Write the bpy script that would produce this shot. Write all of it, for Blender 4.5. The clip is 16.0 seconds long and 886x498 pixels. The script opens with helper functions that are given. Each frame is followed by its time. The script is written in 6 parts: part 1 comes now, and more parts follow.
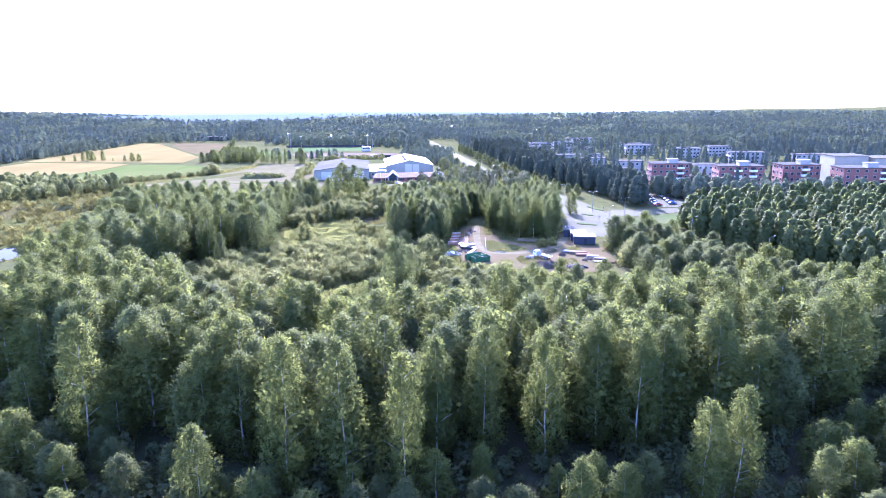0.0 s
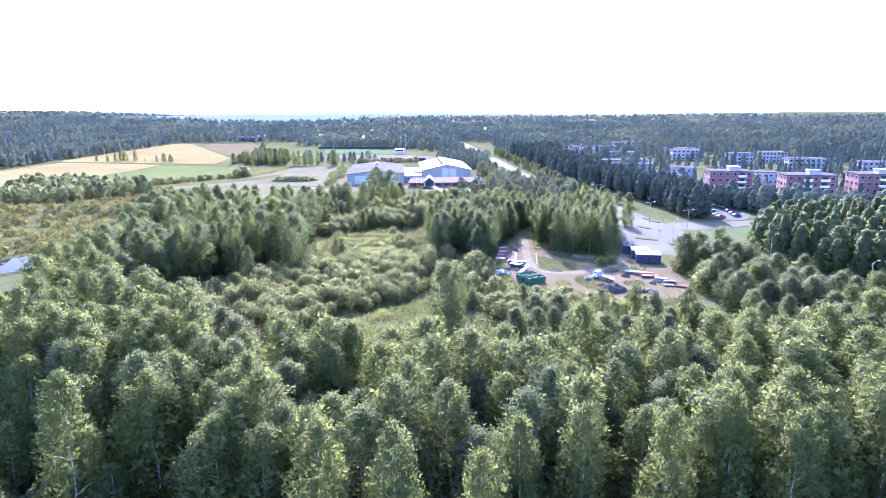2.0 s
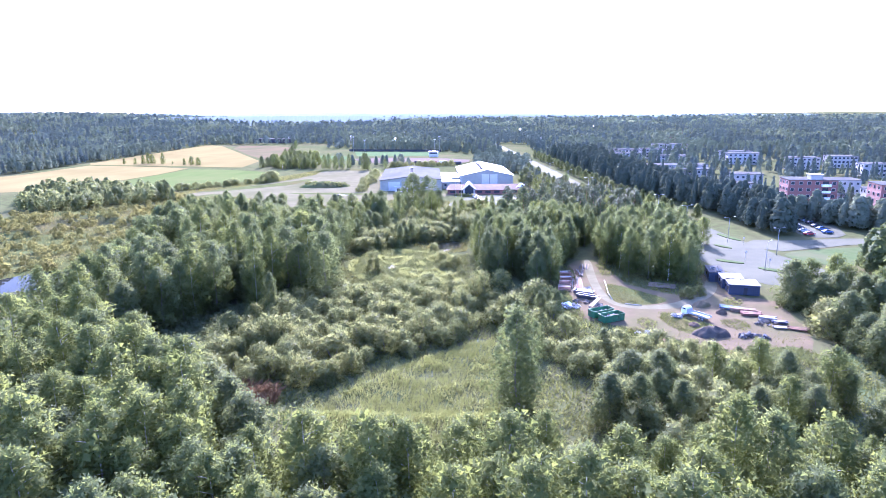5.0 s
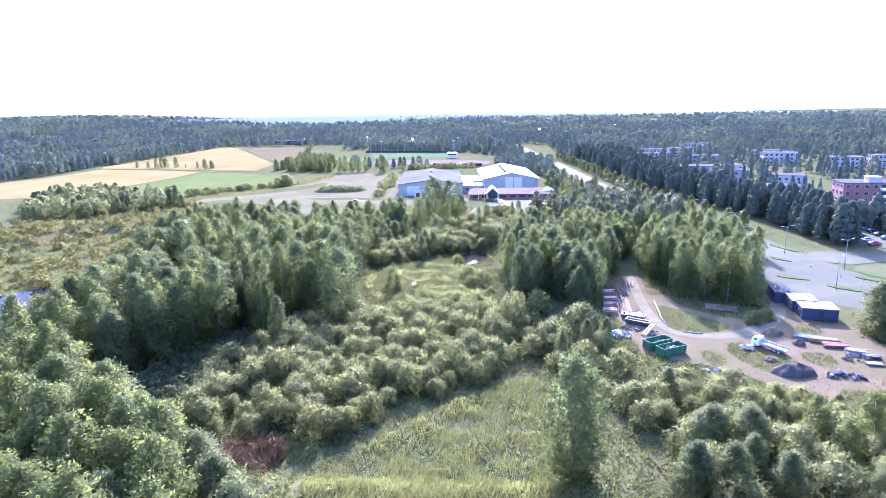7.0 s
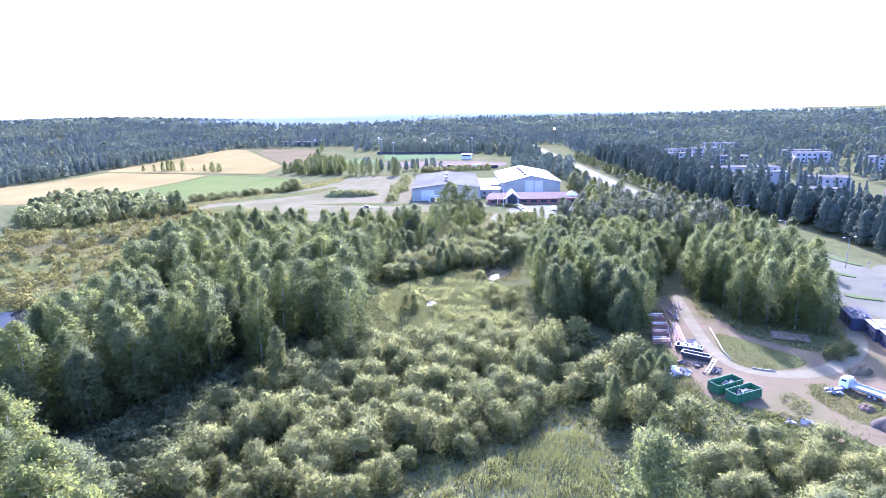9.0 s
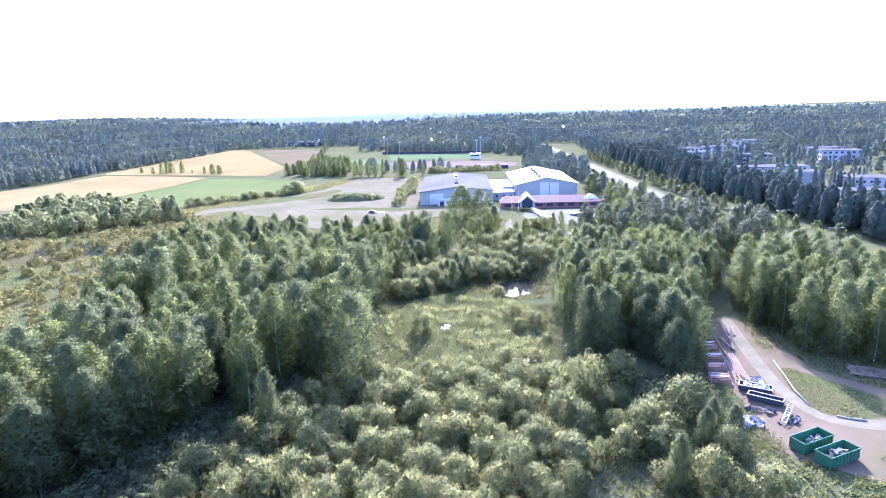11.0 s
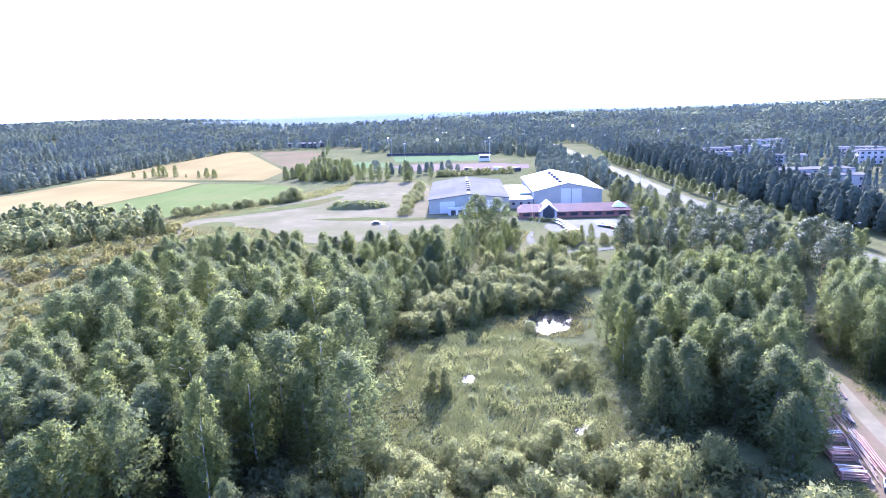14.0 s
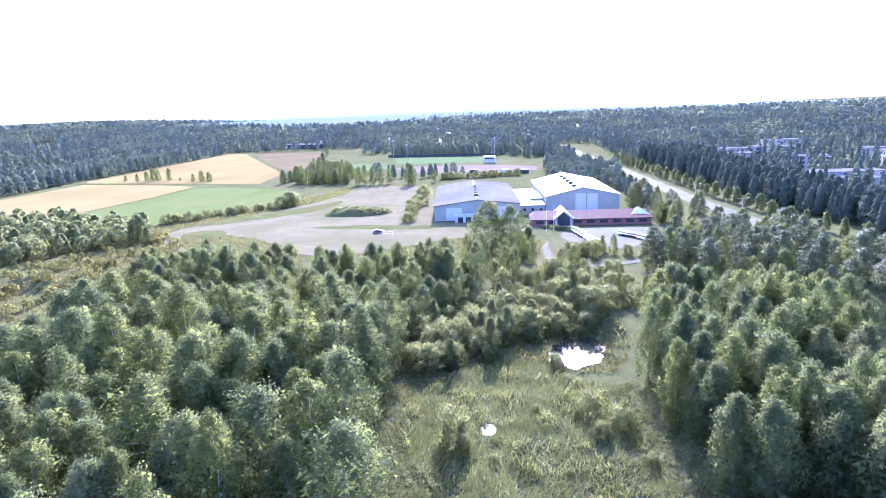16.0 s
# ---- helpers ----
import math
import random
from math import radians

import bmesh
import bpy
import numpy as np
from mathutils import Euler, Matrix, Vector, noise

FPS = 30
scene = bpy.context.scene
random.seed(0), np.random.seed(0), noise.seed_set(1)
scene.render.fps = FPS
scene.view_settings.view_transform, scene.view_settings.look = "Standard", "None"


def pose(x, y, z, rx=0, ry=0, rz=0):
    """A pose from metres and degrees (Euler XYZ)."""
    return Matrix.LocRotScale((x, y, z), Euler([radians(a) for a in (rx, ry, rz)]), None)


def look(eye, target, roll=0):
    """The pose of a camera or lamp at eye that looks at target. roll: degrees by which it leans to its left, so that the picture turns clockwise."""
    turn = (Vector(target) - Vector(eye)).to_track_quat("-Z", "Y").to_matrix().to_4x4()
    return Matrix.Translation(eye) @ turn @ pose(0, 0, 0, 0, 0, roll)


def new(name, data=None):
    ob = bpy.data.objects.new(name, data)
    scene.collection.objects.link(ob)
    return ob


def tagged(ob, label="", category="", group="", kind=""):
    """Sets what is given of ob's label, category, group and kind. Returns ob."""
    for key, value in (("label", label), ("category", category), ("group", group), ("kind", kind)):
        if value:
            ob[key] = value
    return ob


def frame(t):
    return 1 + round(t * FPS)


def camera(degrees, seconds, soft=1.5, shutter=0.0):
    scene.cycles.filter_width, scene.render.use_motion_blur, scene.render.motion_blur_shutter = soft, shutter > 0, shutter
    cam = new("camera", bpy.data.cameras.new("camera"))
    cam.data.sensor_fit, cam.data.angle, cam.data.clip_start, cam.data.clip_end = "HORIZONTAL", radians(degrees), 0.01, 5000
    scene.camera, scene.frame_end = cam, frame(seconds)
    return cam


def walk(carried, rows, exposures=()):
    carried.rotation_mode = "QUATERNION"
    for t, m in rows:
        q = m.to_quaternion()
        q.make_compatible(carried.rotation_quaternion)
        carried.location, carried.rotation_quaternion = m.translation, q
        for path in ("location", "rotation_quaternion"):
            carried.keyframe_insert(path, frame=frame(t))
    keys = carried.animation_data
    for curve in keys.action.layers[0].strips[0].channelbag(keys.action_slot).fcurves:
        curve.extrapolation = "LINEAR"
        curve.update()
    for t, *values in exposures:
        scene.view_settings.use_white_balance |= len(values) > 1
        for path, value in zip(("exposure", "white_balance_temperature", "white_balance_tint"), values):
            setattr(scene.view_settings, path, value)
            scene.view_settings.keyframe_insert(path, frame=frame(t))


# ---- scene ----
cam = camera(72.7, 16.0, soft=0.6)
METRES, EYE, TILT, LEAN, TURN = 160.0, 50.0, 0.0, 0.0, -3.0
ROWS = [
    (0.0, 0.0, 0.0, 0.0, -0.18, -13.61, 0.75),
    (0.5, -0.0084, 0.0299, 0.0001, 0.22, -13.62, 0.71),
    (1.0, -0.0193, 0.0638, 0.0007, 0.97, -13.59, 0.67),
    (1.5, -0.0292, 0.0946, 0.0013, 1.86, -13.53, 0.58),
    (2.0, -0.0393, 0.1271, 0.0016, 2.6, -13.47, 0.49),
    (2.5, -0.0482, 0.1568, 0.0018, 3.14, -13.45, 0.46),
    (3.0, -0.0577, 0.1887, 0.0019, 3.64, -13.43, 0.5),
    (3.5, -0.0663, 0.218, 0.0021, 4.05, -13.41, 0.5),
    (4.0, -0.0753, 0.2496, 0.0024, 4.5, -13.41, 0.51),
    (6.5, -0.1149, 0.3969, 0.003, 6.41, -13.37, 0.97),
    (7.0, -0.123, 0.4281, 0.0031, 6.78, -13.4, 1.11),
    (7.5, -0.1307, 0.4569, 0.0028, 7.09, -13.38, 1.22),
    (8.0, -0.1389, 0.4882, 0.0025, 7.37, -13.37, 1.3),
    (8.5, -0.1467, 0.5167, 0.0028, 7.59, -13.37, 1.39),
    (9.0, -0.155, 0.5483, 0.0022, 7.79, -13.38, 1.48),
    (11.5, -0.1944, 0.6968, 0.0014, 8.31, -13.54, 1.99),
    (12.0, -0.2025, 0.7274, 0.0013, 8.37, -13.55, 2.08),
    (12.5, -0.2101, 0.7562, 0.0011, 8.42, -13.56, 2.1),
    (13.0, -0.2184, 0.7872, 0.0007, 8.46, -13.57, 2.15),
    (13.5, -0.2261, 0.8156, 0.0006, 8.5, -13.57, 2.18),
    (14.0, -0.2346, 0.8463, 0.0004, 8.54, -13.56, 2.22),
    (14.5, -0.2423, 0.8747, -0.0, 8.56, -13.55, 2.29),
    (15.0, -0.2506, 0.9053, -0.0003, 8.59, -13.54, 2.33),
    (15.5, -0.2579, 0.9332, -0.0002, 8.6, -13.56, 2.37),
    (16.0, -0.2661, 0.9638, -0.0004, 8.63, -13.57, 2.41),
]
walk(cam, [(t, pose(0, 0, EYE, TILT, LEAN, TURN) @ pose(METRES * x, METRES * y, METRES * z, 90 + pitch, roll, yaw)) for t, x, y, z, yaw, pitch, roll in ROWS],
     exposures=((0.0, 3.16, 4620, 42), (16.0, 3.16, 4620, 42)))

# ---- world, sun ----
SUN_ELEVATION, SUN_AZIMUTH = 29.0, 0.0
world = bpy.data.worlds.new("sky")
scene.world = world
world.use_nodes = True
wn, wl = world.node_tree.nodes, world.node_tree.links
sky = wn.new("ShaderNodeTexSky")
sky.sky_type, sky.sun_disc = "NISHITA", False
sky.sun_elevation, sky.sun_rotation = radians(SUN_ELEVATION), radians(SUN_AZIMUTH)
sky.air_density, sky.dust_density, sky.ozone_density = 1.0, 2.2, 1.2
wl.new(sky.outputs[0], wn["Background"].inputs[0])
wn["Background"].inputs[1].default_value = 0.13
sun = new("sun", bpy.data.lights.new("sun", "SUN"))
sun.data.energy, sun.data.angle, sun.data.color = 3.4, radians(0.55), (1.0, 0.88, 0.68)
_el, _az = radians(SUN_ELEVATION), radians(SUN_AZIMUTH)
sun.matrix_world = look((900 * math.sin(_az) * math.cos(_el), 900 * math.cos(_az) * math.cos(_el), 900 * math.sin(_el)), (0, 0, 0))

# ---- materials ----


def node(nt, kind, **values):
    n = nt.nodes.new(kind)
    for key, value in values.items():
        n.inputs[key.replace("_", " ")].default_value = value
    return n


def base_mat(name):
    m = bpy.data.materials.new(name)
    m.use_nodes = True
    nt = m.node_tree
    return m, nt, nt.nodes["Principled BSDF"]


def mixed(nt, fac, a, b):
    n = nt.nodes.new("ShaderNodeMix")
    n.data_type = "RGBA"
    for i, v in ((6, a), (7, b)):
        if isinstance(v, tuple):
            n.inputs[i].default_value = (*v, 1)
        else:
            nt.links.new(v, n.inputs[i])
    if isinstance(fac, float):
        n.inputs[0].default_value = fac
    else:
        nt.links.new(fac, n.inputs[0])
    return n.outputs[2]


def ramp(nt, fac, lo, hi):
    n = nt.nodes.new("ShaderNodeMapRange")
    n.inputs[1].default_value, n.inputs[2].default_value = lo, hi
    nt.links.new(fac, n.inputs[0])
    return n.outputs[0]


def noise_at(nt, scale, detail=4.0, rough=0.6, coords="Object", stretch=None):
    tc = nt.nodes.new("ShaderNodeTexCoord")
    n = node(nt, "ShaderNodeTexNoise", Scale=scale, Detail=detail, Roughness=rough)
    out = tc.outputs[coords]
    if stretch:
        mp = nt.nodes.new("ShaderNodeMapping")
        mp.inputs["Scale"].default_value = stretch
        nt.links.new(out, mp.inputs[0])
        out = mp.outputs[0]
    nt.links.new(out, n.inputs["Vector"])
    return n.outputs[0]


def surface(name, a, b, rough=0.8, scale=1.0, fine=12.0, c=None, bump=0.3, metallic=0.0, big=0.05, spec=0.5, stretch=None, dist=0.05):
    """Two tones mixed by noise at a middling scale, a third by broad stains, and relief by fine noise."""
    m, nt, bs = base_mat(name)
    col = mixed(nt, ramp(nt, noise_at(nt, scale, stretch=stretch), 0.32, 0.68), a, b)
    if c:
        col = mixed(nt, ramp(nt, noise_at(nt, big, 3.0), 0.45, 0.68), col, c)
    nt.links.new(col, bs.inputs["Base Color"])
    bs.inputs["Roughness"].default_value, bs.inputs["Metallic"].default_value = rough, metallic
    bs.inputs["Specular IOR Level"].default_value = spec
    if bump:
        bp = node(nt, "ShaderNodeBump", Strength=bump, Distance=dist)
        nt.links.new(noise_at(nt, fine, 5.0), bp.inputs["Height"])
        nt.links.new(bp.outputs[0], bs.inputs["Normal"])
    return m


def leaf(name, a, b, glow=0.35, rough=0.5, tint=None, per_object=True, spec=0.25, bloom=0.0, shade=0.45):
    """Foliage: leaf tone varies from plant to plant and from clump to clump; light shines through the blades."""
    m, nt, bs = base_mat(name)
    if per_object:
        fac = nt.nodes.new("ShaderNodeObjectInfo").outputs["Random"]
    else:
        fac = ramp(nt, noise_at(nt, 0.06, 5.0, 0.7), 0.3, 0.7)
    col = mixed(nt, fac, a, b)
    geo = nt.nodes.new("ShaderNodeNewGeometry")
    dark = mixed(nt, shade, col, (0.012, 0.03, 0.012))
    col = mixed(nt, geo.outputs["Random Per Island"], dark, col)
    nt.links.new(col, bs.inputs["Base Color"])
    bs.inputs["Roughness"].default_value = rough
    bs.inputs["Specular IOR Level"].default_value = spec
    bs.inputs["Sheen Weight"].default_value, bs.inputs["Sheen Roughness"].default_value = bloom, 0.6
    tr = nt.nodes.new("ShaderNodeBsdfTranslucent")
    warm = mixed(nt, 0.5, col, tint or (0.30, 0.36, 0.06))
    nt.links.new(warm, tr.inputs[0])
    mx = nt.nodes.new("ShaderNodeMixShader")
    mx.inputs[0].default_value = glow
    nt.links.new(bs.outputs[0], mx.inputs[1])
    nt.links.new(tr.outputs[0], mx.inputs[2])
    nt.links.new(mx.outputs[0], nt.nodes["Material Output"].inputs[0])
    return m


def plain(name, c, rough=0.6, metallic=0.0, vary=0.12, scale=3.0, spec=0.5):
    return surface(name, c, tuple(v * (1 - vary) for v in c), rough, scale, 20.0, tuple(v * (1 - 2 * vary) for v in c), 0.08, metallic, 0.4, spec)


M_BIRCH = leaf("birch_leaves", (0.0832, 0.0977, 0.0326), (0.1102, 0.1218, 0.0343), 0.42, 0.65, (0.2995, 0.3266, 0.0660), True, 0.03, 0.0, 0.50)
M_ALDER = leaf("alder_leaves", (0.0853, 0.0966, 0.0449), (0.1071, 0.1155, 0.0449), 0.38, 0.65, (0.2818, 0.3119, 0.0810), True, 0.03, 0.0, 0.50)
M_ASPEN = leaf("aspen_leaves", (0.0874, 0.1019, 0.0440), (0.1134, 0.1239, 0.0431), 0.4, 0.65, (0.2912, 0.3329, 0.0810), True, 0.03, 0.0, 0.50)
M_WILLOW = leaf("willow_leaves", (0.1248, 0.1333, 0.0537), (0.1685, 0.1628, 0.0563), 0.44, 0.65, (0.3630, 0.3738, 0.1056), True, 0.03, 0.0, 0.50)
M_BRAMBLE = leaf("undergrowth_leaves", (0.0811, 0.0903, 0.0458), (0.1061, 0.1113, 0.0510), 0.3, 0.9, (0.1872, 0.2100, 0.0616), False, 0.02)
M_DOCK = leaf("rust_red_dock", (0.1144, 0.0756, 0.0422), (0.1352, 0.0840, 0.0440), 0.32, 0.9, (0.2080, 0.1155, 0.0528), False, 0.02)
M_PINE = leaf("pine_needles", (0.0530, 0.0662, 0.0361), (0.0655, 0.0788, 0.0387), 0.26, 0.6, (0.1591, 0.1785, 0.0528), True, 0.08)
# Needles paled and blued: distance haze is put into the colour.
M_HAZED_SPRUCE = leaf("hazed_spruce_needles", (0.101, 0.117, 0.099), (0.114, 0.131, 0.101), 0.26, 0.95, (0.163, 0.196, 0.119), False, 0.0, 0.0, 0.25)
# Darker mixed foliage; a greyish lift in its base colour imitates haze.
M_HAZED_ROADWOOD = leaf("hazed_roadside_foliage", (0.077, 0.088, 0.067), (0.092, 0.102, 0.068), 0.3, 0.95, (0.163, 0.187, 0.098), False, 0.0, 0.0, 0.35)
# Leaf tone lightened and greyed so that far stands carry painted haze.
M_HAZED_WOODS = leaf("hazed_wood_foliage", (0.128, 0.142, 0.100), (0.152, 0.162, 0.097), 0.32, 0.95, (0.240, 0.266, 0.133), False, 0.0, 0.0, 0.25)
M_REED = leaf("reed_blades", (0.0998, 0.1081, 0.0343), (0.1352, 0.1292, 0.0431), 0.48, 0.9, (0.2725, 0.2793, 0.0607), False, 0.02)
M_SEDGE = leaf("sedge_blades", (0.1154, 0.1218, 0.0361), (0.1518, 0.1460, 0.0475), 0.46, 0.6, (0.3006, 0.3055, 0.0730), False, 0.08)
M_REEDBED = leaf("pale_reed_blades", (0.1300, 0.1418, 0.0458), (0.1747, 0.1701, 0.0598), 0.5, 0.6, (0.3432, 0.3465, 0.0959), False, 0.08)
M_MEADOW = leaf("meadow_grass", (0.1113, 0.1155, 0.0361), (0.1414, 0.1197, 0.0378), 0.46, 0.9, (0.3037, 0.2709, 0.0678), False, 0.02)
M_BIRCH_BARK = surface("birch_bark", (0.62, 0.60, 0.55), (0.16, 0.14, 0.12), 0.75, 3.0, 14.0, None, 0.4, stretch=(1, 1, 0.25))
M_BARK = surface("grey_bark", (0.16, 0.14, 0.11), (0.08, 0.07, 0.055), 0.85, 4.0, 18.0, None, 0.6)
M_PINE_BARK = surface("pine_bark", (0.30, 0.16, 0.085), (0.13, 0.085, 0.06), 0.85, 3.0, 16.0, None, 0.6)
M_GROUND = surface("wild_ground", (0.077, 0.085, 0.032), (0.056, 0.056, 0.026), 1.0, 0.25, 3.0, (0.090, 0.082, 0.039), 0.4, 0, 0.02, 0.0, dist=0.15)
M_MARSH = surface("marsh_floor", (0.052, 0.068, 0.028), (0.038, 0.047, 0.023), 0.95, 0.5, 4.0, (0.062, 0.065, 0.033), 0.8, 0, 0.06, 0.1, dist=0.2)
M_LITTER = surface("leaf_litter", (0.046, 0.042, 0.026), (0.030, 0.034, 0.018), 1.0, 0.5, 5.0, (0.040, 0.048, 0.022), 0.8, 0, 0.05, 0.0, dist=0.15)
M_ROUGH = surface("rough_meadow", (0.078, 0.087, 0.030), (0.062, 0.066, 0.024), 1.0, 0.12, 2.5, (0.084, 0.072, 0.030), 0.9, 0, 0.03, 0.0, dist=0.3)
M_WHEAT = surface("ripe_barley", (0.158, 0.127, 0.051), (0.139, 0.112, 0.043), 1.0, 0.05, 2.0, (0.125, 0.100, 0.039), 0.5, 0, 0.012, 0.0, (1, 0.12, 1), 0.2)
M_CROP = surface("green_crop", (0.082, 0.098, 0.031), (0.068, 0.086, 0.026), 1.0, 0.08, 2.0, (0.090, 0.096, 0.034), 0.3, 0, 0.015, 0.0, (1, 0.15, 1), 0.2)
M_FALLOW = surface("fallow_field", (0.109, 0.083, 0.045), (0.090, 0.072, 0.038), 1.0, 0.04, 2.0, (0.078, 0.074, 0.035), 0.6, 0, 0.015, 0.0, dist=0.2)
M_LAWN = surface("mown_lawn", (0.075, 0.095, 0.037), (0.060, 0.078, 0.031), 1.0, 0.3, 6.0, (0.085, 0.087, 0.044), 0.4, 0, 0.05, 0.0)
M_TURF = surface("pitch_turf", (0.080, 0.107, 0.046), (0.067, 0.093, 0.038), 1.0, 0.06, 5.0, None, 0.1, 0, 0.05, 0.0, (0.3, 3.0, 1))
M_GRAVEL = surface("gravel", (0.124, 0.111, 0.062), (0.098, 0.088, 0.050), 1.0, 0.15, 8.0, (0.086, 0.082, 0.039), 0.5, 0, 0.03, 0.0)
M_DIRT = surface("packed_dirt", (0.124, 0.095, 0.056), (0.095, 0.075, 0.045), 1.0, 0.22, 6.0, (0.085, 0.079, 0.036), 0.6, 0, 0.08, 0.0)
M_TRACK = surface("wheel_worn_sand", (0.150, 0.134, 0.082), (0.122, 0.109, 0.067), 1.0, 0.5, 7.0, (0.105, 0.097, 0.056), 0.4, 0, 0.12, 0.0)
M_SAND = surface("red_sand_court", (0.120, 0.094, 0.075), (0.104, 0.082, 0.066), 1.0, 0.06, 6.0, None, 0.3, 0, 0.05, 0.0)
M_ASPHALT = surface("worn_asphalt", (0.074, 0.074, 0.047), (0.061, 0.061, 0.039), 0.95, 0.2, 9.0, (0.084, 0.083, 0.051), 0.35, 0, 0.04, 0.05)
M_POLE = plain("grey_painted_pole", (0.20, 0.205, 0.21), 0.6)
M_STEEL = plain("galvanised_steel", (0.40, 0.40, 0.40), 0.5, 0.3)
M_DARKSTEEL = plain("dark_steel", (0.055, 0.055, 0.058), 0.8, 0.0, spec=0.1)
M_WALL_BLUE = surface("pale_blue_cladding", (0.275, 0.264, 0.211), (0.252, 0.244, 0.196), 0.85, 0.4, 6.0, (0.228, 0.222, 0.180), 0.15, 0, 0.1, 0.05)
M_PANEL = surface("white_cladding", (0.44, 0.41, 0.38), (0.40, 0.375, 0.348), 0.6, 0.5, 6.0, None, 0.12, spec=0.2)
M_ROOF_WHITE = surface("white_sheet_roof", (0.42, 0.425, 0.43), (0.38, 0.385, 0.39), 0.5, 0.1, 5.0, (0.35, 0.355, 0.36), 0.15, 0, 0.05, 0.5, (4, 0.3, 1))
M_ROOF_GREY = surface("grey_felt_roof", (0.114, 0.110, 0.090), (0.098, 0.095, 0.079), 1.0, 0.1, 6.0, (0.086, 0.084, 0.070), 0.25, 0, 0.05, 0.0, (3, 0.3, 1))
M_ROOF_RED = surface("dark_red_tile_roof", (0.077, 0.024, 0.019), (0.060, 0.019, 0.016), 0.7, 0.5, 7.0, (0.048, 0.018, 0.016), 0.5, 0, 0.15, 0.1)
M_BRICK = surface("red_brick", (0.207, 0.089, 0.067), (0.176, 0.076, 0.058), 0.85, 2.0, 18.0, (0.160, 0.070, 0.054), 0.4, 0, 0.1)
M_PLASTER = surface("white_plaster", (0.34, 0.312, 0.28), (0.305, 0.282, 0.252), 0.85, 0.6, 12.0, (0.27, 0.25, 0.225), 0.2, 0, 0.1, 0.1)
M_CONCRETE = surface("light_concrete", (0.36, 0.335, 0.31), (0.31, 0.29, 0.268), 0.9, 0.8, 10.0, (0.27, 0.25, 0.232), 0.3, 0, 0.1, 0.1)
M_BITUMEN = surface("bitumen_roof", (0.085, 0.083, 0.078), (0.068, 0.066, 0.063), 1.0, 0.4, 8.0, (0.11, 0.106, 0.096), 0.3, 0, 0.1, 0.0)
M_GLASS = plain("window_glass", (0.035, 0.040, 0.046), 0.15, 0.0, 0.1, 0.5, 0.35)
M_WHITE = plain("white_paint", (0.78, 0.78, 0.77), 0.45)
M_GREEN = surface("green_painted_steel", (0.040, 0.135, 0.058), (0.032, 0.110, 0.048), 0.6, 1.5, 8.0, (0.052, 0.105, 0.050), 0.2, 0, 0.4, 0.2)
M_NAVY = surface("dark_blue_cladding", (0.030, 0.036, 0.062), (0.024, 0.030, 0.052), 0.55, 1.0, 8.0, None, 0.2)
M_RUBBER = plain("tyre_rubber", (0.025, 0.025, 0.027), 0.85)
M_TIMBER = surface("sawn_timber", (0.21, 0.155, 0.10), (0.165, 0.118, 0.076), 0.9, 1.2, 10.0, (0.14, 0.112, 0.084), 0.3, 0, 0.3, 0.05)
M_RUST = surface("rusty_steel", (0.170, 0.088, 0.060), (0.125, 0.066, 0.046), 0.9, 1.5, 9.0, None, 0.3, 0.0, spec=0.1)
M_RUBBLE = surface("grey_rubble", (0.20, 0.176, 0.148), (0.13, 0.114, 0.096), 0.95, 1.5, 9.0, None, 0.5, spec=0.1)
M_SOIL = surface("dark_soil_heap", (0.120, 0.088, 0.060), (0.084, 0.062, 0.044), 1.0, 1.0, 6.0, None, 0.9, spec=0.0, dist=0.2)
M_HEAP = surface("dark_gravel", (0.092, 0.078, 0.060), (0.064, 0.054, 0.043), 1.0, 1.2, 9.0, (0.052, 0.045, 0.036), 0.8, 0, 0.4, 0.0, dist=0.12)
M_PINK = surface("faded_red_boards", (0.28, 0.165, 0.120), (0.22, 0.125, 0.092), 0.9, 1.5, 9.0, (0.19, 0.12, 0.09), 0.3, 0, 0.3, 0.05)
M_SHEET = plain("silver_tarpaulin", (0.17, 0.168, 0.166), 0.75, spec=0.2)
M_BLUE = plain("faded_blue_plastic", (0.085, 0.125, 0.17), 0.8, spec=0.1)
M_CARS = [plain("car_paint_white", (0.75, 0.76, 0.77), 0.22), plain("car_paint_silver", (0.42, 0.43, 0.45), 0.25, 0.6),
          plain("car_paint_black", (0.02, 0.02, 0.023), 0.2), plain("car_paint_red", (0.32, 0.03, 0.03), 0.22), plain("car_paint_blue", (0.04, 0.08, 0.20), 0.22)]


def water_mat(name, spec, ior=1.45):
    m, nt, bs = base_mat(name)
    bs.inputs["IOR"].default_value = ior
    bs.inputs["Base Color"].default_value = (0.016, 0.017, 0.014, 1)
    bs.inputs["Roughness"].default_value = 0.03
    bs.inputs["Specular IOR Level"].default_value = spec
    bp = node(nt, "ShaderNodeBump", Strength=0.03, Distance=0.02)
    nt.links.new(noise_at(nt, 1.5, 2.0), bp.inputs["Height"])
    nt.links.new(bp.outputs[0], bs.inputs["Normal"])
    return m


M_WATER = water_mat("still_water", 1.0)
M_POOL = water_mat("peaty_water", 0.2, 1.07)


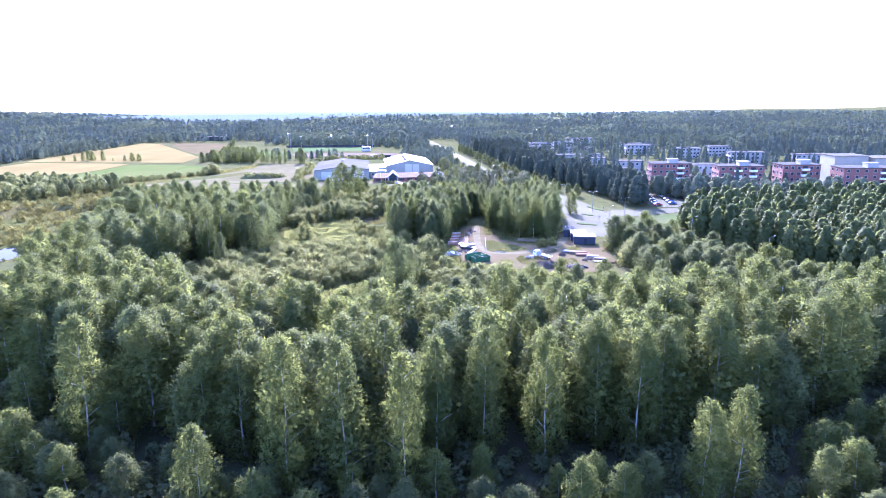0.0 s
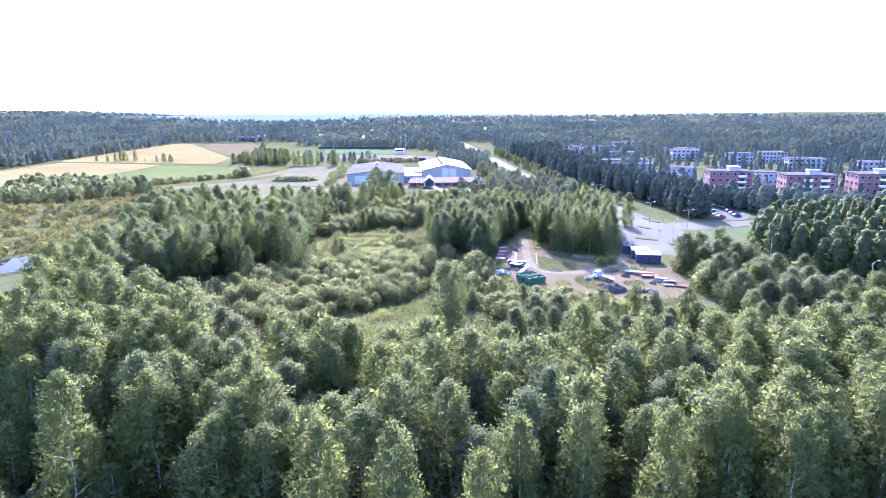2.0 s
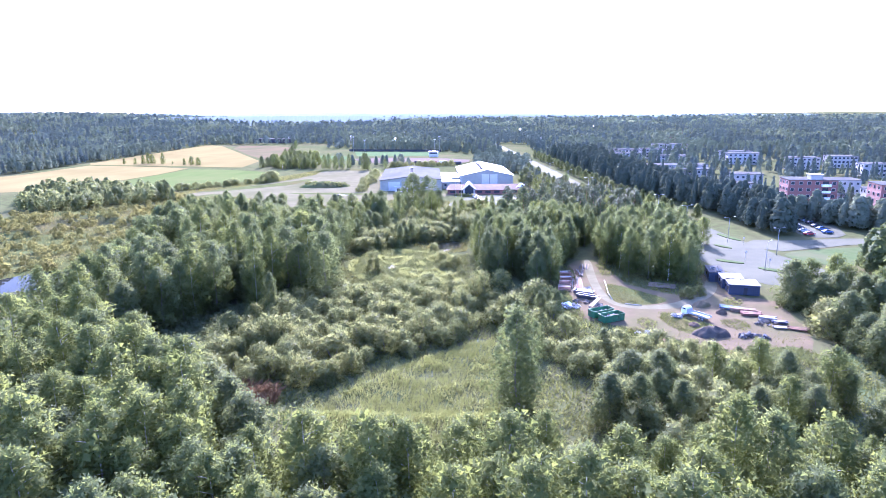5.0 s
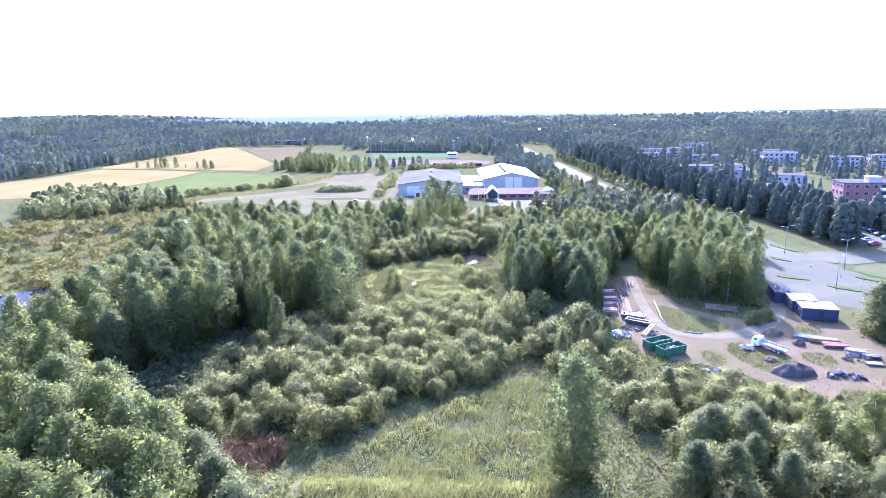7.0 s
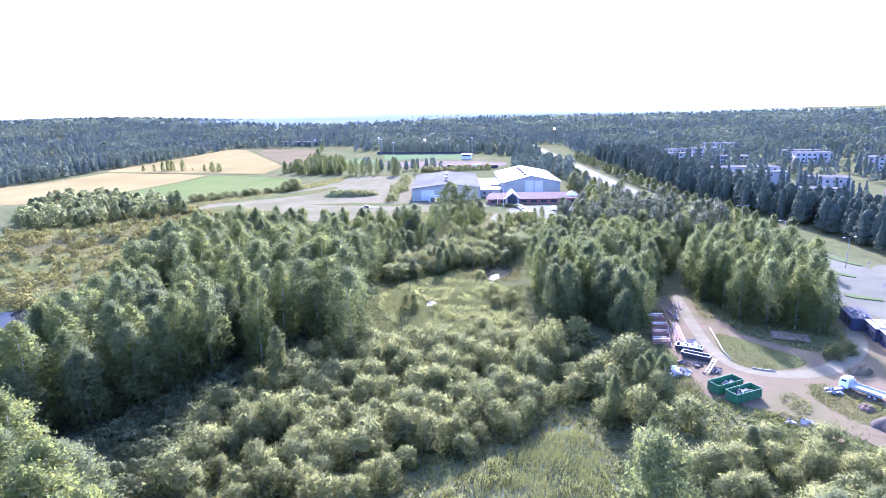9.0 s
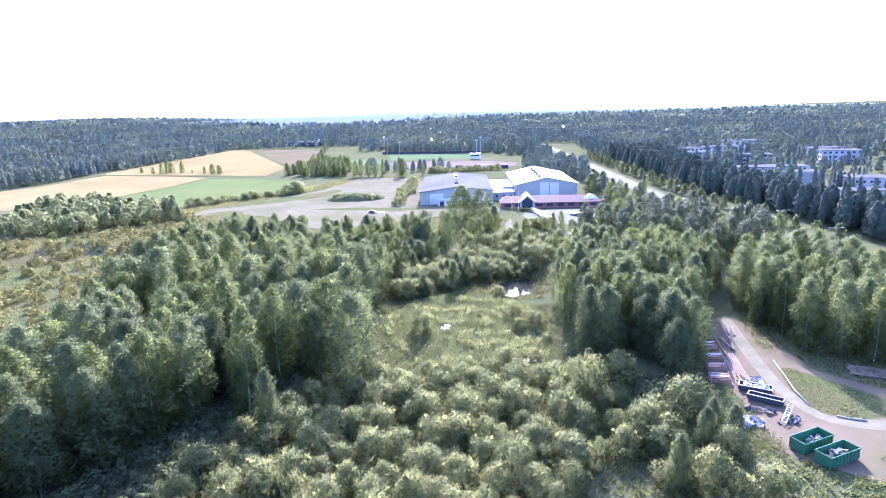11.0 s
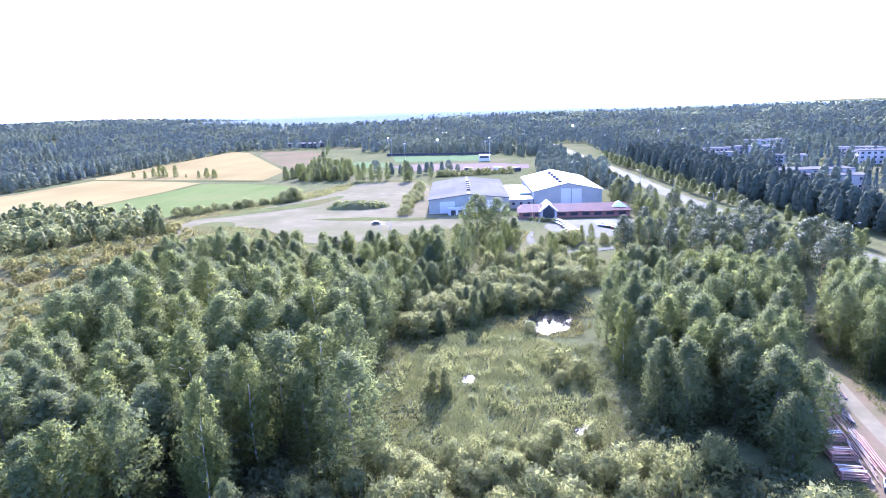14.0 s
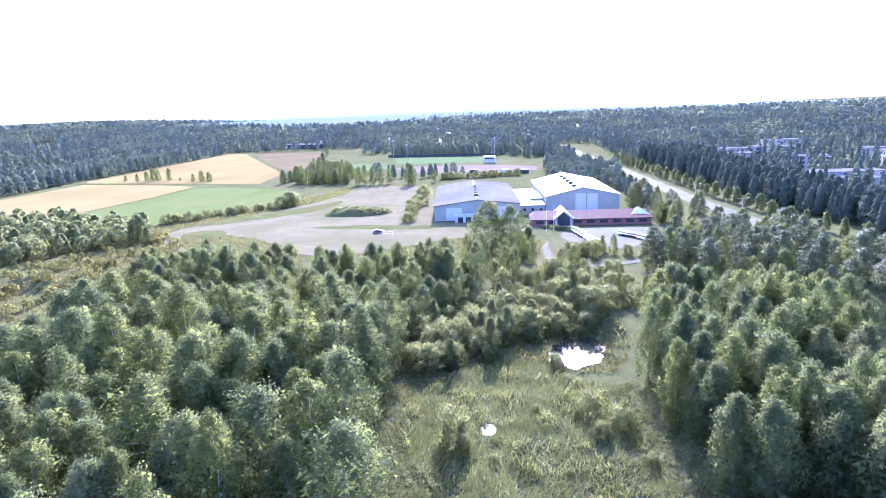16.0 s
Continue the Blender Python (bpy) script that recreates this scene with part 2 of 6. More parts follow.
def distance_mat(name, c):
    """A far backdrop of wooded ridges; summer haze is painted as an emission colour."""
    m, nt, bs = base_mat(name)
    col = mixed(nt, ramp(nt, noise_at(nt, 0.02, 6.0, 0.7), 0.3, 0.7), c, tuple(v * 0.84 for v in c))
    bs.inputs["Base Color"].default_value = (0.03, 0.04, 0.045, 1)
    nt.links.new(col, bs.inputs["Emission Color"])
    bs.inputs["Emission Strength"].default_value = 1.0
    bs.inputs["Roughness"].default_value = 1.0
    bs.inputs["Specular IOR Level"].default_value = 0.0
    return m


# ---- helpers for meshes ----


def mesh_of(name, verts, faces, mat, smooth=False):
    me = bpy.data.meshes.new(name)
    me.from_pydata([tuple(v) for v in verts], [], faces)
    for mm in (mat if isinstance(mat, (list, tuple)) else [mat]):
        me.materials.append(mm)
    if smooth:
        me.polygons.foreach_set("use_smooth", [True] * len(me.polygons))
    me.update()
    return me


def tri_mesh(name, tris, mat, normals=None):
    """A mesh from an (n, 3, 3) array of loose triangles; normals round the leaves off into soft clumps."""
    n = len(tris)
    me = bpy.data.meshes.new(name)
    if normals is not None:
        flat = np.cross(tris[:, 1] - tris[:, 0], tris[:, 2] - tris[:, 0])
        flat /= np.linalg.norm(flat, axis=1)[:, None] + 1e-9
        turned = (flat * normals).sum(1) < 0
        tris = np.where(turned[:, None, None], tris[:, ::-1], tris)
        flat = np.where(turned[:, None], -flat, flat)
        normals = normals / (np.linalg.norm(normals, axis=1)[:, None] + 1e-9) + 0.35 * flat
        normals /= np.linalg.norm(normals, axis=1)[:, None] + 1e-9
    me.vertices.add(3 * n)
    me.vertices.foreach_set("co", np.ascontiguousarray(tris, dtype=np.float32).ravel())
    me.loops.add(3 * n)
    me.loops.foreach_set("vertex_index", np.arange(3 * n, dtype=np.int32))
    me.polygons.add(n)
    me.polygons.foreach_set("loop_start", np.arange(0, 3 * n, 3, dtype=np.int32))
    me.materials.append(mat)
    me.update(calc_edges=True)
    if normals is not None:
        rounded = me.attributes.new("custom_normal", "FLOAT_VECTOR", "POINT")
        rounded.data.foreach_set("vector", np.repeat(normals, 3, axis=0).astype(np.float32).ravel())
        me.update()
    return me


def part(name, data, parent, label="", m=None):
    """Links a mesh as one part under a thing or a part."""
    ob = new(name, data)
    ob.parent = parent
    if m is not None:
        ob.matrix_basis = m
    return tagged(ob, label)


def thing(name, m, label, category, group="", kind=""):
    ob = new(name)
    ob.matrix_basis = m
    ob.empty_display_size = 0.3
    return tagged(ob, label, category, group, kind)


def to_mesh(bm, name, mat):
    me = bpy.data.meshes.new(name)
    bm.normal_update()
    bm.to_mesh(me)
    bm.free()
    for mm in (mat if isinstance(mat, (list, tuple)) else [mat]):
        me.materials.append(mm)
    return me


def add_box(bm, x0, y0, z0, x1, y1, z1, bevel=0.0):
    r = bmesh.ops.create_cube(bm, size=1.0)
    vs = r["verts"]
    for v in vs:
        v.co = Vector((x0 + (v.co.x + 0.5) * (x1 - x0), y0 + (v.co.y + 0.5) * (y1 - y0), z0 + (v.co.z + 0.5) * (z1 - z0)))
    if bevel:
        es = list({e for v in vs for e in v.link_edges})
        bmesh.ops.bevel(bm, geom=es, offset=bevel, segments=1, affect="EDGES")
    return vs


def box_mesh(name, mat, x0, y0, z0, x1, y1, z1, bevel=0.0):
    bm = bmesh.new()
    add_box(bm, x0, y0, z0, x1, y1, z1, bevel)
    return to_mesh(bm, name, mat)


def tube_rings(path, radii, sides):
    """Vertices and quads of a tapered tube along a path."""
    vs, fs = [], []
    for i, (p, r) in enumerate(zip(path, radii)):
        a = Vector(path[min(i + 1, len(path) - 1)]) - Vector(path[max(i - 1, 0)])
        a.normalize()
        u = a.cross(Vector((0.31, 0.87, 0.2))).normalized()
        w = a.cross(u)
        for k in range(sides):
            t = 2 * math.pi * k / sides
            vs.append(Vector(p) + r * (math.cos(t) * u + math.sin(t) * w))
        if i:
            for k in range(sides):
                j = (k + 1) % sides
                fs.append(((i - 1) * sides + k, (i - 1) * sides + j, i * sides + j, i * sides + k))
    fs.append(tuple(range(sides - 1, -1, -1)))
    fs.append(tuple(range(len(vs) - sides, len(vs))))
    return vs, fs


def tubes_mesh(name, specs, mat):
    vs, fs = [], []
    for path, radii, sides in specs:
        v, q = tube_rings(path, radii, sides)
        o = len(vs)
        vs += v
        fs += [tuple(i + o for i in face) for face in q]
    return mesh_of(name, vs, fs, mat, True)


def inside(poly, x, y):
    hit = False
    j = len(poly) - 1
    for i in range(len(poly)):
        xi, yi = poly[i]
        xj, yj = poly[j]
        if (yi > y) != (yj > y) and x < (xj - xi) * (y - yi) / (yj - yi) + xi:
            hit = not hit
        j = i
    return hit


def inside_np(poly, x, y):
    hit = np.zeros(len(x), bool)
    j = len(poly) - 1
    for i in range(len(poly)):
        xi, yi = poly[i]
        xj, yj = poly[j]
        cross = ((yi > y) != (yj > y)) & (x < (xj - xi) * (y - yi) / ((yj - yi) or 1e-9) + xi)
        hit ^= cross
        j = i
    return hit


def edge_distance(poly, x, y):
    """Distance from points to the polygon's outline."""
    best = np.full(np.shape(x), 1e9)
    for (ax, ay), (bx, by) in zip(poly, poly[1:] + poly[:1]):
        dx, dy = bx - ax, by - ay
        t = np.clip(((x - ax) * dx + (y - ay) * dy) / (dx * dx + dy * dy), 0, 1)
        best = np.minimum(best, np.hypot(x - ax - t * dx, y - ay - t * dy))
    return best


# ---- plan of the place ----
BASIN = [(-175, 150), (-110, 172), (-75, 150), (-45, 140), (0, 140), (6, 170), (8, 198), (-4, 212), (-5, 250), (-6, 285), (-25, 312), (-60, 320), (-130, 312), (-200, 335), (-215, 250)]
MARSH = -2.5
REED_NORTH = [(-55, 247), (-51, 259), (-43, 269), (-30, 273), (-24, 266), (-17, 260), (-13.5, 245), (-13, 232), (-13, 221), (-25, 218), (-33, 219), (-41, 222), (-48, 233)]
REED_NEAR = [(-43, 143), (-37, 151), (-28.7, 163), (-18.5, 173), (-6.5, 183), (-4, 170), (-4.5, 159), (-4.5, 148), (-3, 135), (-20, 130), (-38, 134)]
POND = [(-27, 277), (-23.8, 282.8), (-17.8, 287), (-14, 284.5), (-14, 277), (-16, 271), (-21.5, 267), (-25, 271)]
POND_WEST = [(-160, 205), (-163, 228), (-156, 238), (-147, 240), (-141, 233), (-142, 222), (-147, 212)]
PUDDLE = [(-19.8, 226.0), (-19.4, 227.6), (-18.6, 227.4), (-17.6, 228.8), (-16.4, 228.0), (-16.8, 226.4), (-17.4, 225.0), (-18.6, 225.4)]
PUDDLE_SMALL = [(-39.4, 246), (-38, 247.6), (-36.6, 246.4), (-37, 243.8), (-38.8, 244)]
WHEAT_FAR = [(-375, 617), (-375, 742), (-378, 895), (-346, 866), (-214, 630), (-208, 566), (-285, 586), (-366, 604)]
WHEAT_NEAR = [(-400, 470), (-368, 520), (-362, 596), (-285, 576), (-253, 561), (-254.5, 515), (-262, 480), (-269, 447), (-284, 424), (-330, 408)]
CROP = [(-249, 556), (-216, 549), (-177, 531), (-157, 512), (-161, 485), (-173, 459), (-194, 423), (-207, 416), (-225, 418), (-266, 444), (-260, 478), (-252.5, 512)]
FALLOW = [(-346, 880), (-212, 633), (-205, 661), (-210, 740), (-249, 852)]
YARD = [(-180, 396), (-178, 414), (-148, 452), (-128, 500), (-128, 540), (-86, 534), (-77, 516), (-67, 424), (-64, 408), (-22, 404), (-18, 392), (-52, 380), (-76, 362), (-104, 350), (-138, 390)]
YARD_LOOP = [(-158, 360), (-168, 372), (-180, 392), (-182, 402), (-174, 408), (-173, 396), (-162, 374), (-152, 364)]
MEADOW_WEST = [(-235, 215), (-235, 345), (-215, 400), (-180, 396), (-160, 372), (-150, 338), (-139, 300), (-129, 262), (-126, 236), (-140, 214), (-170, 195)]
TURF = [(-142, 742), (-44, 727), (-42, 672), (-128, 680)]
PARK_TURF = [(-186, 690), (-146, 690), (-128, 655), (-128, 640), (-162, 628)]
COURT = [(-130, 643), (-107, 657), (-10, 640), (-12, 590), (-88, 588)]
WORKS = [(10, 198), (16, 226), (22, 246), (30, 246), (31, 226), (36, 214), (46, 206), (54, 214), (57, 228), (62, 230), (58, 206), (68, 205), (66, 186), (60, 168), (48, 164), (38, 171), (28, 180), (16, 188)]
VERGE = [(26, 201), (25.5, 209), (27.5, 219), (31, 216), (37, 209), (41, 203), (36, 199.5), (30, 199)]
ROAD = [(20, 860), (34, 690), (44, 560), (46, 500), (52, 440), (58, 390), (66, 340), (71, 300), (70, 262), (64, 247), (66, 236), (70, 220), (80, 212), (92, 196), (98, 172), (104, 140), (112, 100), (128, 100), (120, 145), (112, 178), (102, 212), (96, 240), (92, 255), (89, 290), (82, 330), (70, 372), (64, 420), (60, 455), (55, 531), (50, 590), (42, 690), (28, 862)]
BRANCH = [(92, 256), (112, 262), (128, 268), (146, 268), (146, 276), (128, 278), (110, 274), (90, 276)]
CARPARK_EAST = [(116, 279), (120, 306), (132, 334), (146, 330), (140, 300), (132, 279)]
PARKING = [(-16, 373), (-11, 394), (24, 394), (22, 374), (5, 356), (-2, 362)]
FOOTPATH = [(-19, 374), (-20, 360), (-19, 337), (-3, 339), (10, 345), (12, 342), (-2, 336), (-21, 334), (-23, 360)]
LAWN_SMALL = [(1, 288), (3, 303), (8, 318), (18, 320), (14, 304), (9, 290)]
LAWN_ROAD = [(97, 242), (93, 254), (110, 260), (128, 264), (140, 262), (120, 246), (106, 236)]
CLEARING = [(61, 168), (68, 168), (66, 145), (61, 133), (50, 129), (47, 140), (56, 150)]

# gently uneven terrain: a sunken marsh, level ground round it, wooded rises far off


def ground_height(x, y):
    x, y = np.asarray(x, float), np.asarray(y, float)
    d = edge_distance(BASIN, x.ravel(), y.ravel())
    ins = inside_np(BASIN, x.ravel(), y.ravel())
    k = np.where(ins, np.clip(d / 7.0, 0, 1), 0.0).reshape(x.shape)
    z = MARSH * k * k * (3 - 2 * k)
    far = np.hypot(x, y)
    level = np.clip(np.minimum(np.minimum((x + 470) / 70, (90 - x) / 60), (1000 - y) / 90), 0, 1)
    roll = np.clip((far - 700) / 700, 0, 1) * (1 - level)
    z = z + roll * (2.5 * np.sin(x / 260 + 1.2) * np.cos(y / 330) + 1.5 * np.sin(x / 150 + y / 190))
    west = np.clip((-x - 380) / 700, 0, 1) * np.clip((y - 350) / 900, 0, 1)
    mid = np.clip((y - 900) / 900, 0, 1)
    return z + 25 * west * west * (3 - 2 * west) + 7 * mid - 36 * np.clip((far - 1750) / 2700, 0, 1)


def gz(x, y):
    return float(ground_height(np.array([x]), np.array([y]))[0])


def stretched(lo, hi, a, b, step, grow):
    """Even steps from a to b, and ever wider ones out to lo and hi."""
    mid = list(np.arange(a, b + step / 2, step))
    s, v, left = step, a, []
    while v > lo:
        s *= grow
        v -= s
        left.append(max(v, lo))
    s, v, right = step, b, []
    while v < hi:
        s *= grow
        v += s
        right.append(min(v, hi))
    return np.array(left[::-1] + mid + right)


gx, gy = stretched(-4200, 4200, -230, 140, 3.5, 1.18), stretched(-600, 4900, 20, 400, 3.5, 1.15)
GX, GY = np.meshgrid(gx, gy)
GZ = ground_height(GX, GY)
nx, ny = len(gx), len(gy)
_f = [(j * nx + i, j * nx + i + 1, (j + 1) * nx + i + 1, (j + 1) * nx + i) for j in range(ny - 1) for i in range(nx - 1)]
ground = tagged(new("ground", mesh_of("ground", np.stack([GX.ravel(), GY.ravel(), GZ.ravel()], 1), _f, M_GROUND, True)), "uneven ground of grass, moss and leaf litter", "ground", kind="structure")


def smooth_outline(poly, rounds=2):
    for _ in range(rounds):
        out = []
        for (ax, ay), (bx, by) in zip(poly, poly[1:] + poly[:1]):
            out += [(0.75 * ax + 0.25 * bx, 0.75 * ay + 0.25 * by), (0.25 * ax + 0.75 * bx, 0.25 * ay + 0.75 * by)]
        poly = out
    return poly


def sheet(name, poly, z, mat, label, category="ground", rounds=2, wobble=0.0, thick=0.0):
    """A level patch of ground cover with a softened outline."""
    pts = smooth_outline(poly, rounds) if rounds else poly
    if wobble:
        pts = [(x + wobble * (noise.noise((x * 0.3, y * 0.3, 1.0))), y + wobble * noise.noise((x * 0.3, y * 0.3, 7.0))) for x, y in pts]
    bm = bmesh.new()
    f = bm.faces.new([bm.verts.new((x, y, z)) for x, y in pts])
    f.normal_update()
    if f.normal.z < 0:
        f.normal_flip()
    if thick:
        r = bmesh.ops.extrude_face_region(bm, geom=[f])
        for v in f.verts:
            v.co.z -= thick
        for v in [g for g in r["geom"] if isinstance(g, bmesh.types.BMVert)]:
            v.co.z = z
    bmesh.ops.triangulate(bm, faces=bm.faces[:])
    return tagged(new(name, to_mesh(bm, name, mat)), label, category, kind="structure")




def drape(name, poly, step, lift, mat, label):
    """Ground cover that follows the lie of the land."""
    xs, ys = [q[0] for q in poly], [q[1] for q in poly]
    ax, ay = np.arange(min(xs) - step, max(xs) + step, step), np.arange(min(ys) - step, max(ys) + step, step)
    X, Y = np.meshgrid(ax, ay)
    n = len(ax)
    keep = inside_np(poly, X.ravel() + step / 2, Y.ravel() + step / 2).reshape(X.shape)
    X = X + np.sin(Y * 1.7) * step * 0.25
    Y = Y + np.sin(X * 1.3) * step * 0.25
    faces = [(j * n + i, j * n + i + 1, (j + 1) * n + i + 1, (j + 1) * n + i) for j in range(len(ay) - 1) for i in range(n - 1) if keep[j, i]]
    used = sorted({v for f in faces for v in f})
    at = {v: k for k, v in enumerate(used)}
    x, y = X.ravel()[used], Y.ravel()[used]
    verts = np.stack([x, y, ground_height(x, y) + lift], 1)
    return tagged(new(name, mesh_of(name, verts, [tuple(at[v] for v in f) for f in faces], mat, True)), label, "ground", kind="structure")


sheet("forest_floor", [(-130, 10), (130, 10), (116, 104), (74, 112), (44, 127), (-10, 131), (-34, 126), (-48, 138), (-68, 146), (-112, 148)], 0.05, M_LITTER, "dark floor of leaf litter and moss under the birch wood", wobble=3)
drape("forest_floor", [(-112, 178), (-92, 172), (-80, 192), (-66, 214), (-60, 236), (-62, 262), (-60, 288), (-100, 318), (-126, 300), (-120, 240)], 2.0, 0.06, M_LITTER, "dark wet floor of leaf litter under the marsh grove")
drape("meadow", MEADOW_WEST, 2.5, 0.09, M_ROUGH, "rough wet meadow with tawny sedge and moss")
sheet("marsh_floor", REED_NORTH, MARSH + 0.10, M_MARSH, "wet green floor of a reed bed", wobble=3)
sheet("marsh_floor", REED_NEAR, MARSH + 0.10, M_MARSH, "wet green floor of a sedge bed", wobble=3)
sheet("pond", POND, MARSH + 0.16, M_WATER, "small still pond mirroring the bright sky", "water", wobble=2.5)
sheet("pond", POND_WEST, MARSH + 0.16, M_POOL, "open pool in the wet meadow", "water", wobble=2.5)
sheet("puddle", PUDDLE, MARSH + 0.16, M_WATER, "open water hole among the reeds", "water", wobble=0.8)
sheet("puddle", PUDDLE_SMALL, MARSH + 0.16, M_WATER, "tiny open water hole among the reeds", "water", wobble=0.5)
sheet("field", WHEAT_FAR, 0.10, M_WHEAT, "ripe golden barley field", rounds=0)
sheet("field", WHEAT_NEAR, 0.10, M_WHEAT, "ripe golden barley field", rounds=0)
sheet("field", CROP, 0.12, M_CROP, "fresh green crop field", rounds=0)
sheet("field_margin", [(-254, 558), (-255.8, 515), (-263.4, 480), (-270.4, 447), (-286, 424), (-283, 422.5), (-266.5, 446), (-260, 479), (-252.6, 513), (-250.5, 557)], 0.17, M_ROUGH, "weedy ditch between the barley and the green crop", rounds=0)
sheet("field_margin", [(-370, 599), (-285, 579), (-209, 561), (-208, 567), (-285, 586), (-369, 605)], 0.16, M_ROUGH, "weedy strip between the two barley fields", rounds=0)
sheet("field", FALLOW, 0.09, M_FALLOW, "brown fallow field with weeds", rounds=1)
sheet("rough_verge", [(-215, 400), (-185, 425), (-160, 470), (-140, 510), (-132, 545), (-60, 548), (-60, 400), (-60, 372), (-100, 345), (-150, 345), (-178, 372)], 0.05, M_ROUGH, "dry grass strip round the gravel yard")
sheet("gravel_yard", YARD, 0.14, M_GRAVEL, "wide open yard of pinkish gravel", wobble=3)
sheet("grass_strip", [(-178, 410), (-158, 421), (-128, 444), (-121, 476), (-127, 478), (-136, 462), (-167, 428), (-182, 415)], 0.20, M_ROUGH, "dry grass strip across the gravel yard", wobble=2)
sheet("grass_strip", [(-126, 405), (-100, 408), (-60, 404), (-60, 397), (-95, 398)], 0.20, M_ROUGH, "dry grass strip across the gravel yard", wobble=2)
sheet("grass_strip", [(-168, 388), (-173, 402), (-157, 404), (-150, 392), (-157, 374)], 0.20, M_ROUGH, "grass inside the track's loop", wobble=2)
sheet("gravel_track", YARD_LOOP, 0.18, M_GRAVEL, "curved gravel track at the yard's edge")
sheet("sports_pitch", TURF, 0.12, M_TURF, "mown green football pitch", rounds=0)
sheet("park_lawn", PARK_TURF, 0.12, M_TURF, "mown green lawn beside the pitch")
sheet("sand_court", COURT, 0.12, M_SAND, "reddish sand sports court", rounds=1)
sheet("works_yard", WORKS, 0.08, M_DIRT, "trodden dirt storage yard with tyre tracks", wobble=2)
for patch in ([(33, 189), (37, 195), (42, 188), (46, 182), (44, 176), (37, 178)], [(10, 199), (12, 212), (15, 213), (16, 200), (15, 192), (11, 194)], [(46, 172), (58, 172), (60, 166), (48, 163)]):
    sheet("weed_patch", patch, 0.10, M_ROUGH, "patch of weeds in the storage yard", wobble=1.5)
sheet("dirt_track", [(26, 246), (23.6, 228), (22.6, 212), (23.4, 203), (26.5, 197), (36, 195.2), (46, 199), (56, 210), (60, 222), (58, 224), (53, 212), (44, 202.5), (36, 198.6), (29, 199), (25.4, 205), (25.2, 214), (26.4, 228), (28.6, 246)], 0.09, M_TRACK, "pale wheel-worn track through the storage yard")
sheet("grass_verge", VERGE, 0.10, M_ROUGH, "dry grass island between the dirt tracks")
sheet("road", ROAD, 0.06, M_ASPHALT, "pale worn asphalt main road", "road", rounds=1)
sheet("road_branch", BRANCH, 0.11, M_ASPHALT, "asphalt side road", "road", rounds=1)
sheet("parking_lot", CARPARK_EAST, 0.14, M_ASPHALT, "asphalt parking lot between trees", "road", rounds=1)
sheet("parking_lot", PARKING, 0.10, M_ASPHALT, "asphalt parking lot before the low red-roofed building", "road", rounds=1)
sheet("footpath", FOOTPATH, 0.14, M_ASPHALT, "narrow pale footpath", "path", rounds=1)
sheet("lawn", LAWN_SMALL, 0.10, M_LAWN, "small sunlit lawn among pines")
sheet("lawn", LAWN_ROAD, 0.10, M_LAWN, "mown roadside lawn")
sheet("clearing", CLEARING, 0.08, M_LAWN, "grassy clearing among bushes", wobble=2)
for n, isl in enumerate(([(87, 289), (91, 276), (89, 273), (85, 284)], [(78, 269), (82, 263), (81, 261), (77, 266)], [(79, 237), (85, 231), (84, 229), (78, 234)], [(70, 247), (77, 242), (76, 240), (69, 244)], [(92, 246), (97, 240), (95, 238), (90, 243)])):
    sheet("traffic_island", isl, 0.24, M_LAWN, "kerbed grass traffic island", "traffic island", 1, 0, 0.17)
# Each farther ridge glows paler, which paints the haze deepening with distance.
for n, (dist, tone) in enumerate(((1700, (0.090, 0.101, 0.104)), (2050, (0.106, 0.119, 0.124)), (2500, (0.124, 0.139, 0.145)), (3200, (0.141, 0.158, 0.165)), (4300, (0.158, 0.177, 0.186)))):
    tops, lows = [], []
    for k in range(900):
        a = radians(-62 + 124 * k / 899)
        drop = float(np.interp(math.degrees(a), (-38, -25, -16, -6, 3, 14, 25, 36), (0.003, 0.0055, 0.0072, 0.0078, 0.0098, 0.0135, 0.0155, 0.0185))) + 0.0016 * (4 - n)
        hills = 0.0026 * noise.noise((a * 5 + n * 7, n * 3.1, 0)) + 0.0012 * noise.noise((a * 26, n, 2)) + 0.0016 * noise.noise((a * 260, n, 5)) * (1700 / dist)
        r = dist * (1 + 0.05 * math.sin(a * 7 + n))
        top = 50 - (drop - hills) * r
        tops.append((r * math.sin(a), r * math.cos(a), top))
        lows.append((r * math.sin(a) * 0.95, r * math.cos(a) * 0.95, -40))
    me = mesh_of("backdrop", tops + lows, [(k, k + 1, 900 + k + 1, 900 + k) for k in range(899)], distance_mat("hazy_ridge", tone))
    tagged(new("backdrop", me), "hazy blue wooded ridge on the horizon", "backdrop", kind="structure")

# ---- plants ----
RNG = np.random.default_rng(7)


def blades(rng, centres, out, size, slim, droop):
    """Loose leaf-clump triangles at centres; out: outward directions; droop pulls the tips down."""
    n = len(centres)
    d = rng.normal(size=(n, 3)) + 0.3 * out
    d[:, 2] -= droop
    d /= np.linalg.norm(d, axis=1)[:, None]
    side = np.cross(d, rng.normal(size=(n, 3)))
    side /= np.linalg.norm(side, axis=1)[:, None]
    s = size * rng.uniform(0.6, 1.35, n)[:, None]
    a = centres - side * s * slim
    b = centres + side * s * slim
    c = centres + d * s * 1.5
    return np.stack([a, b, c], 1)


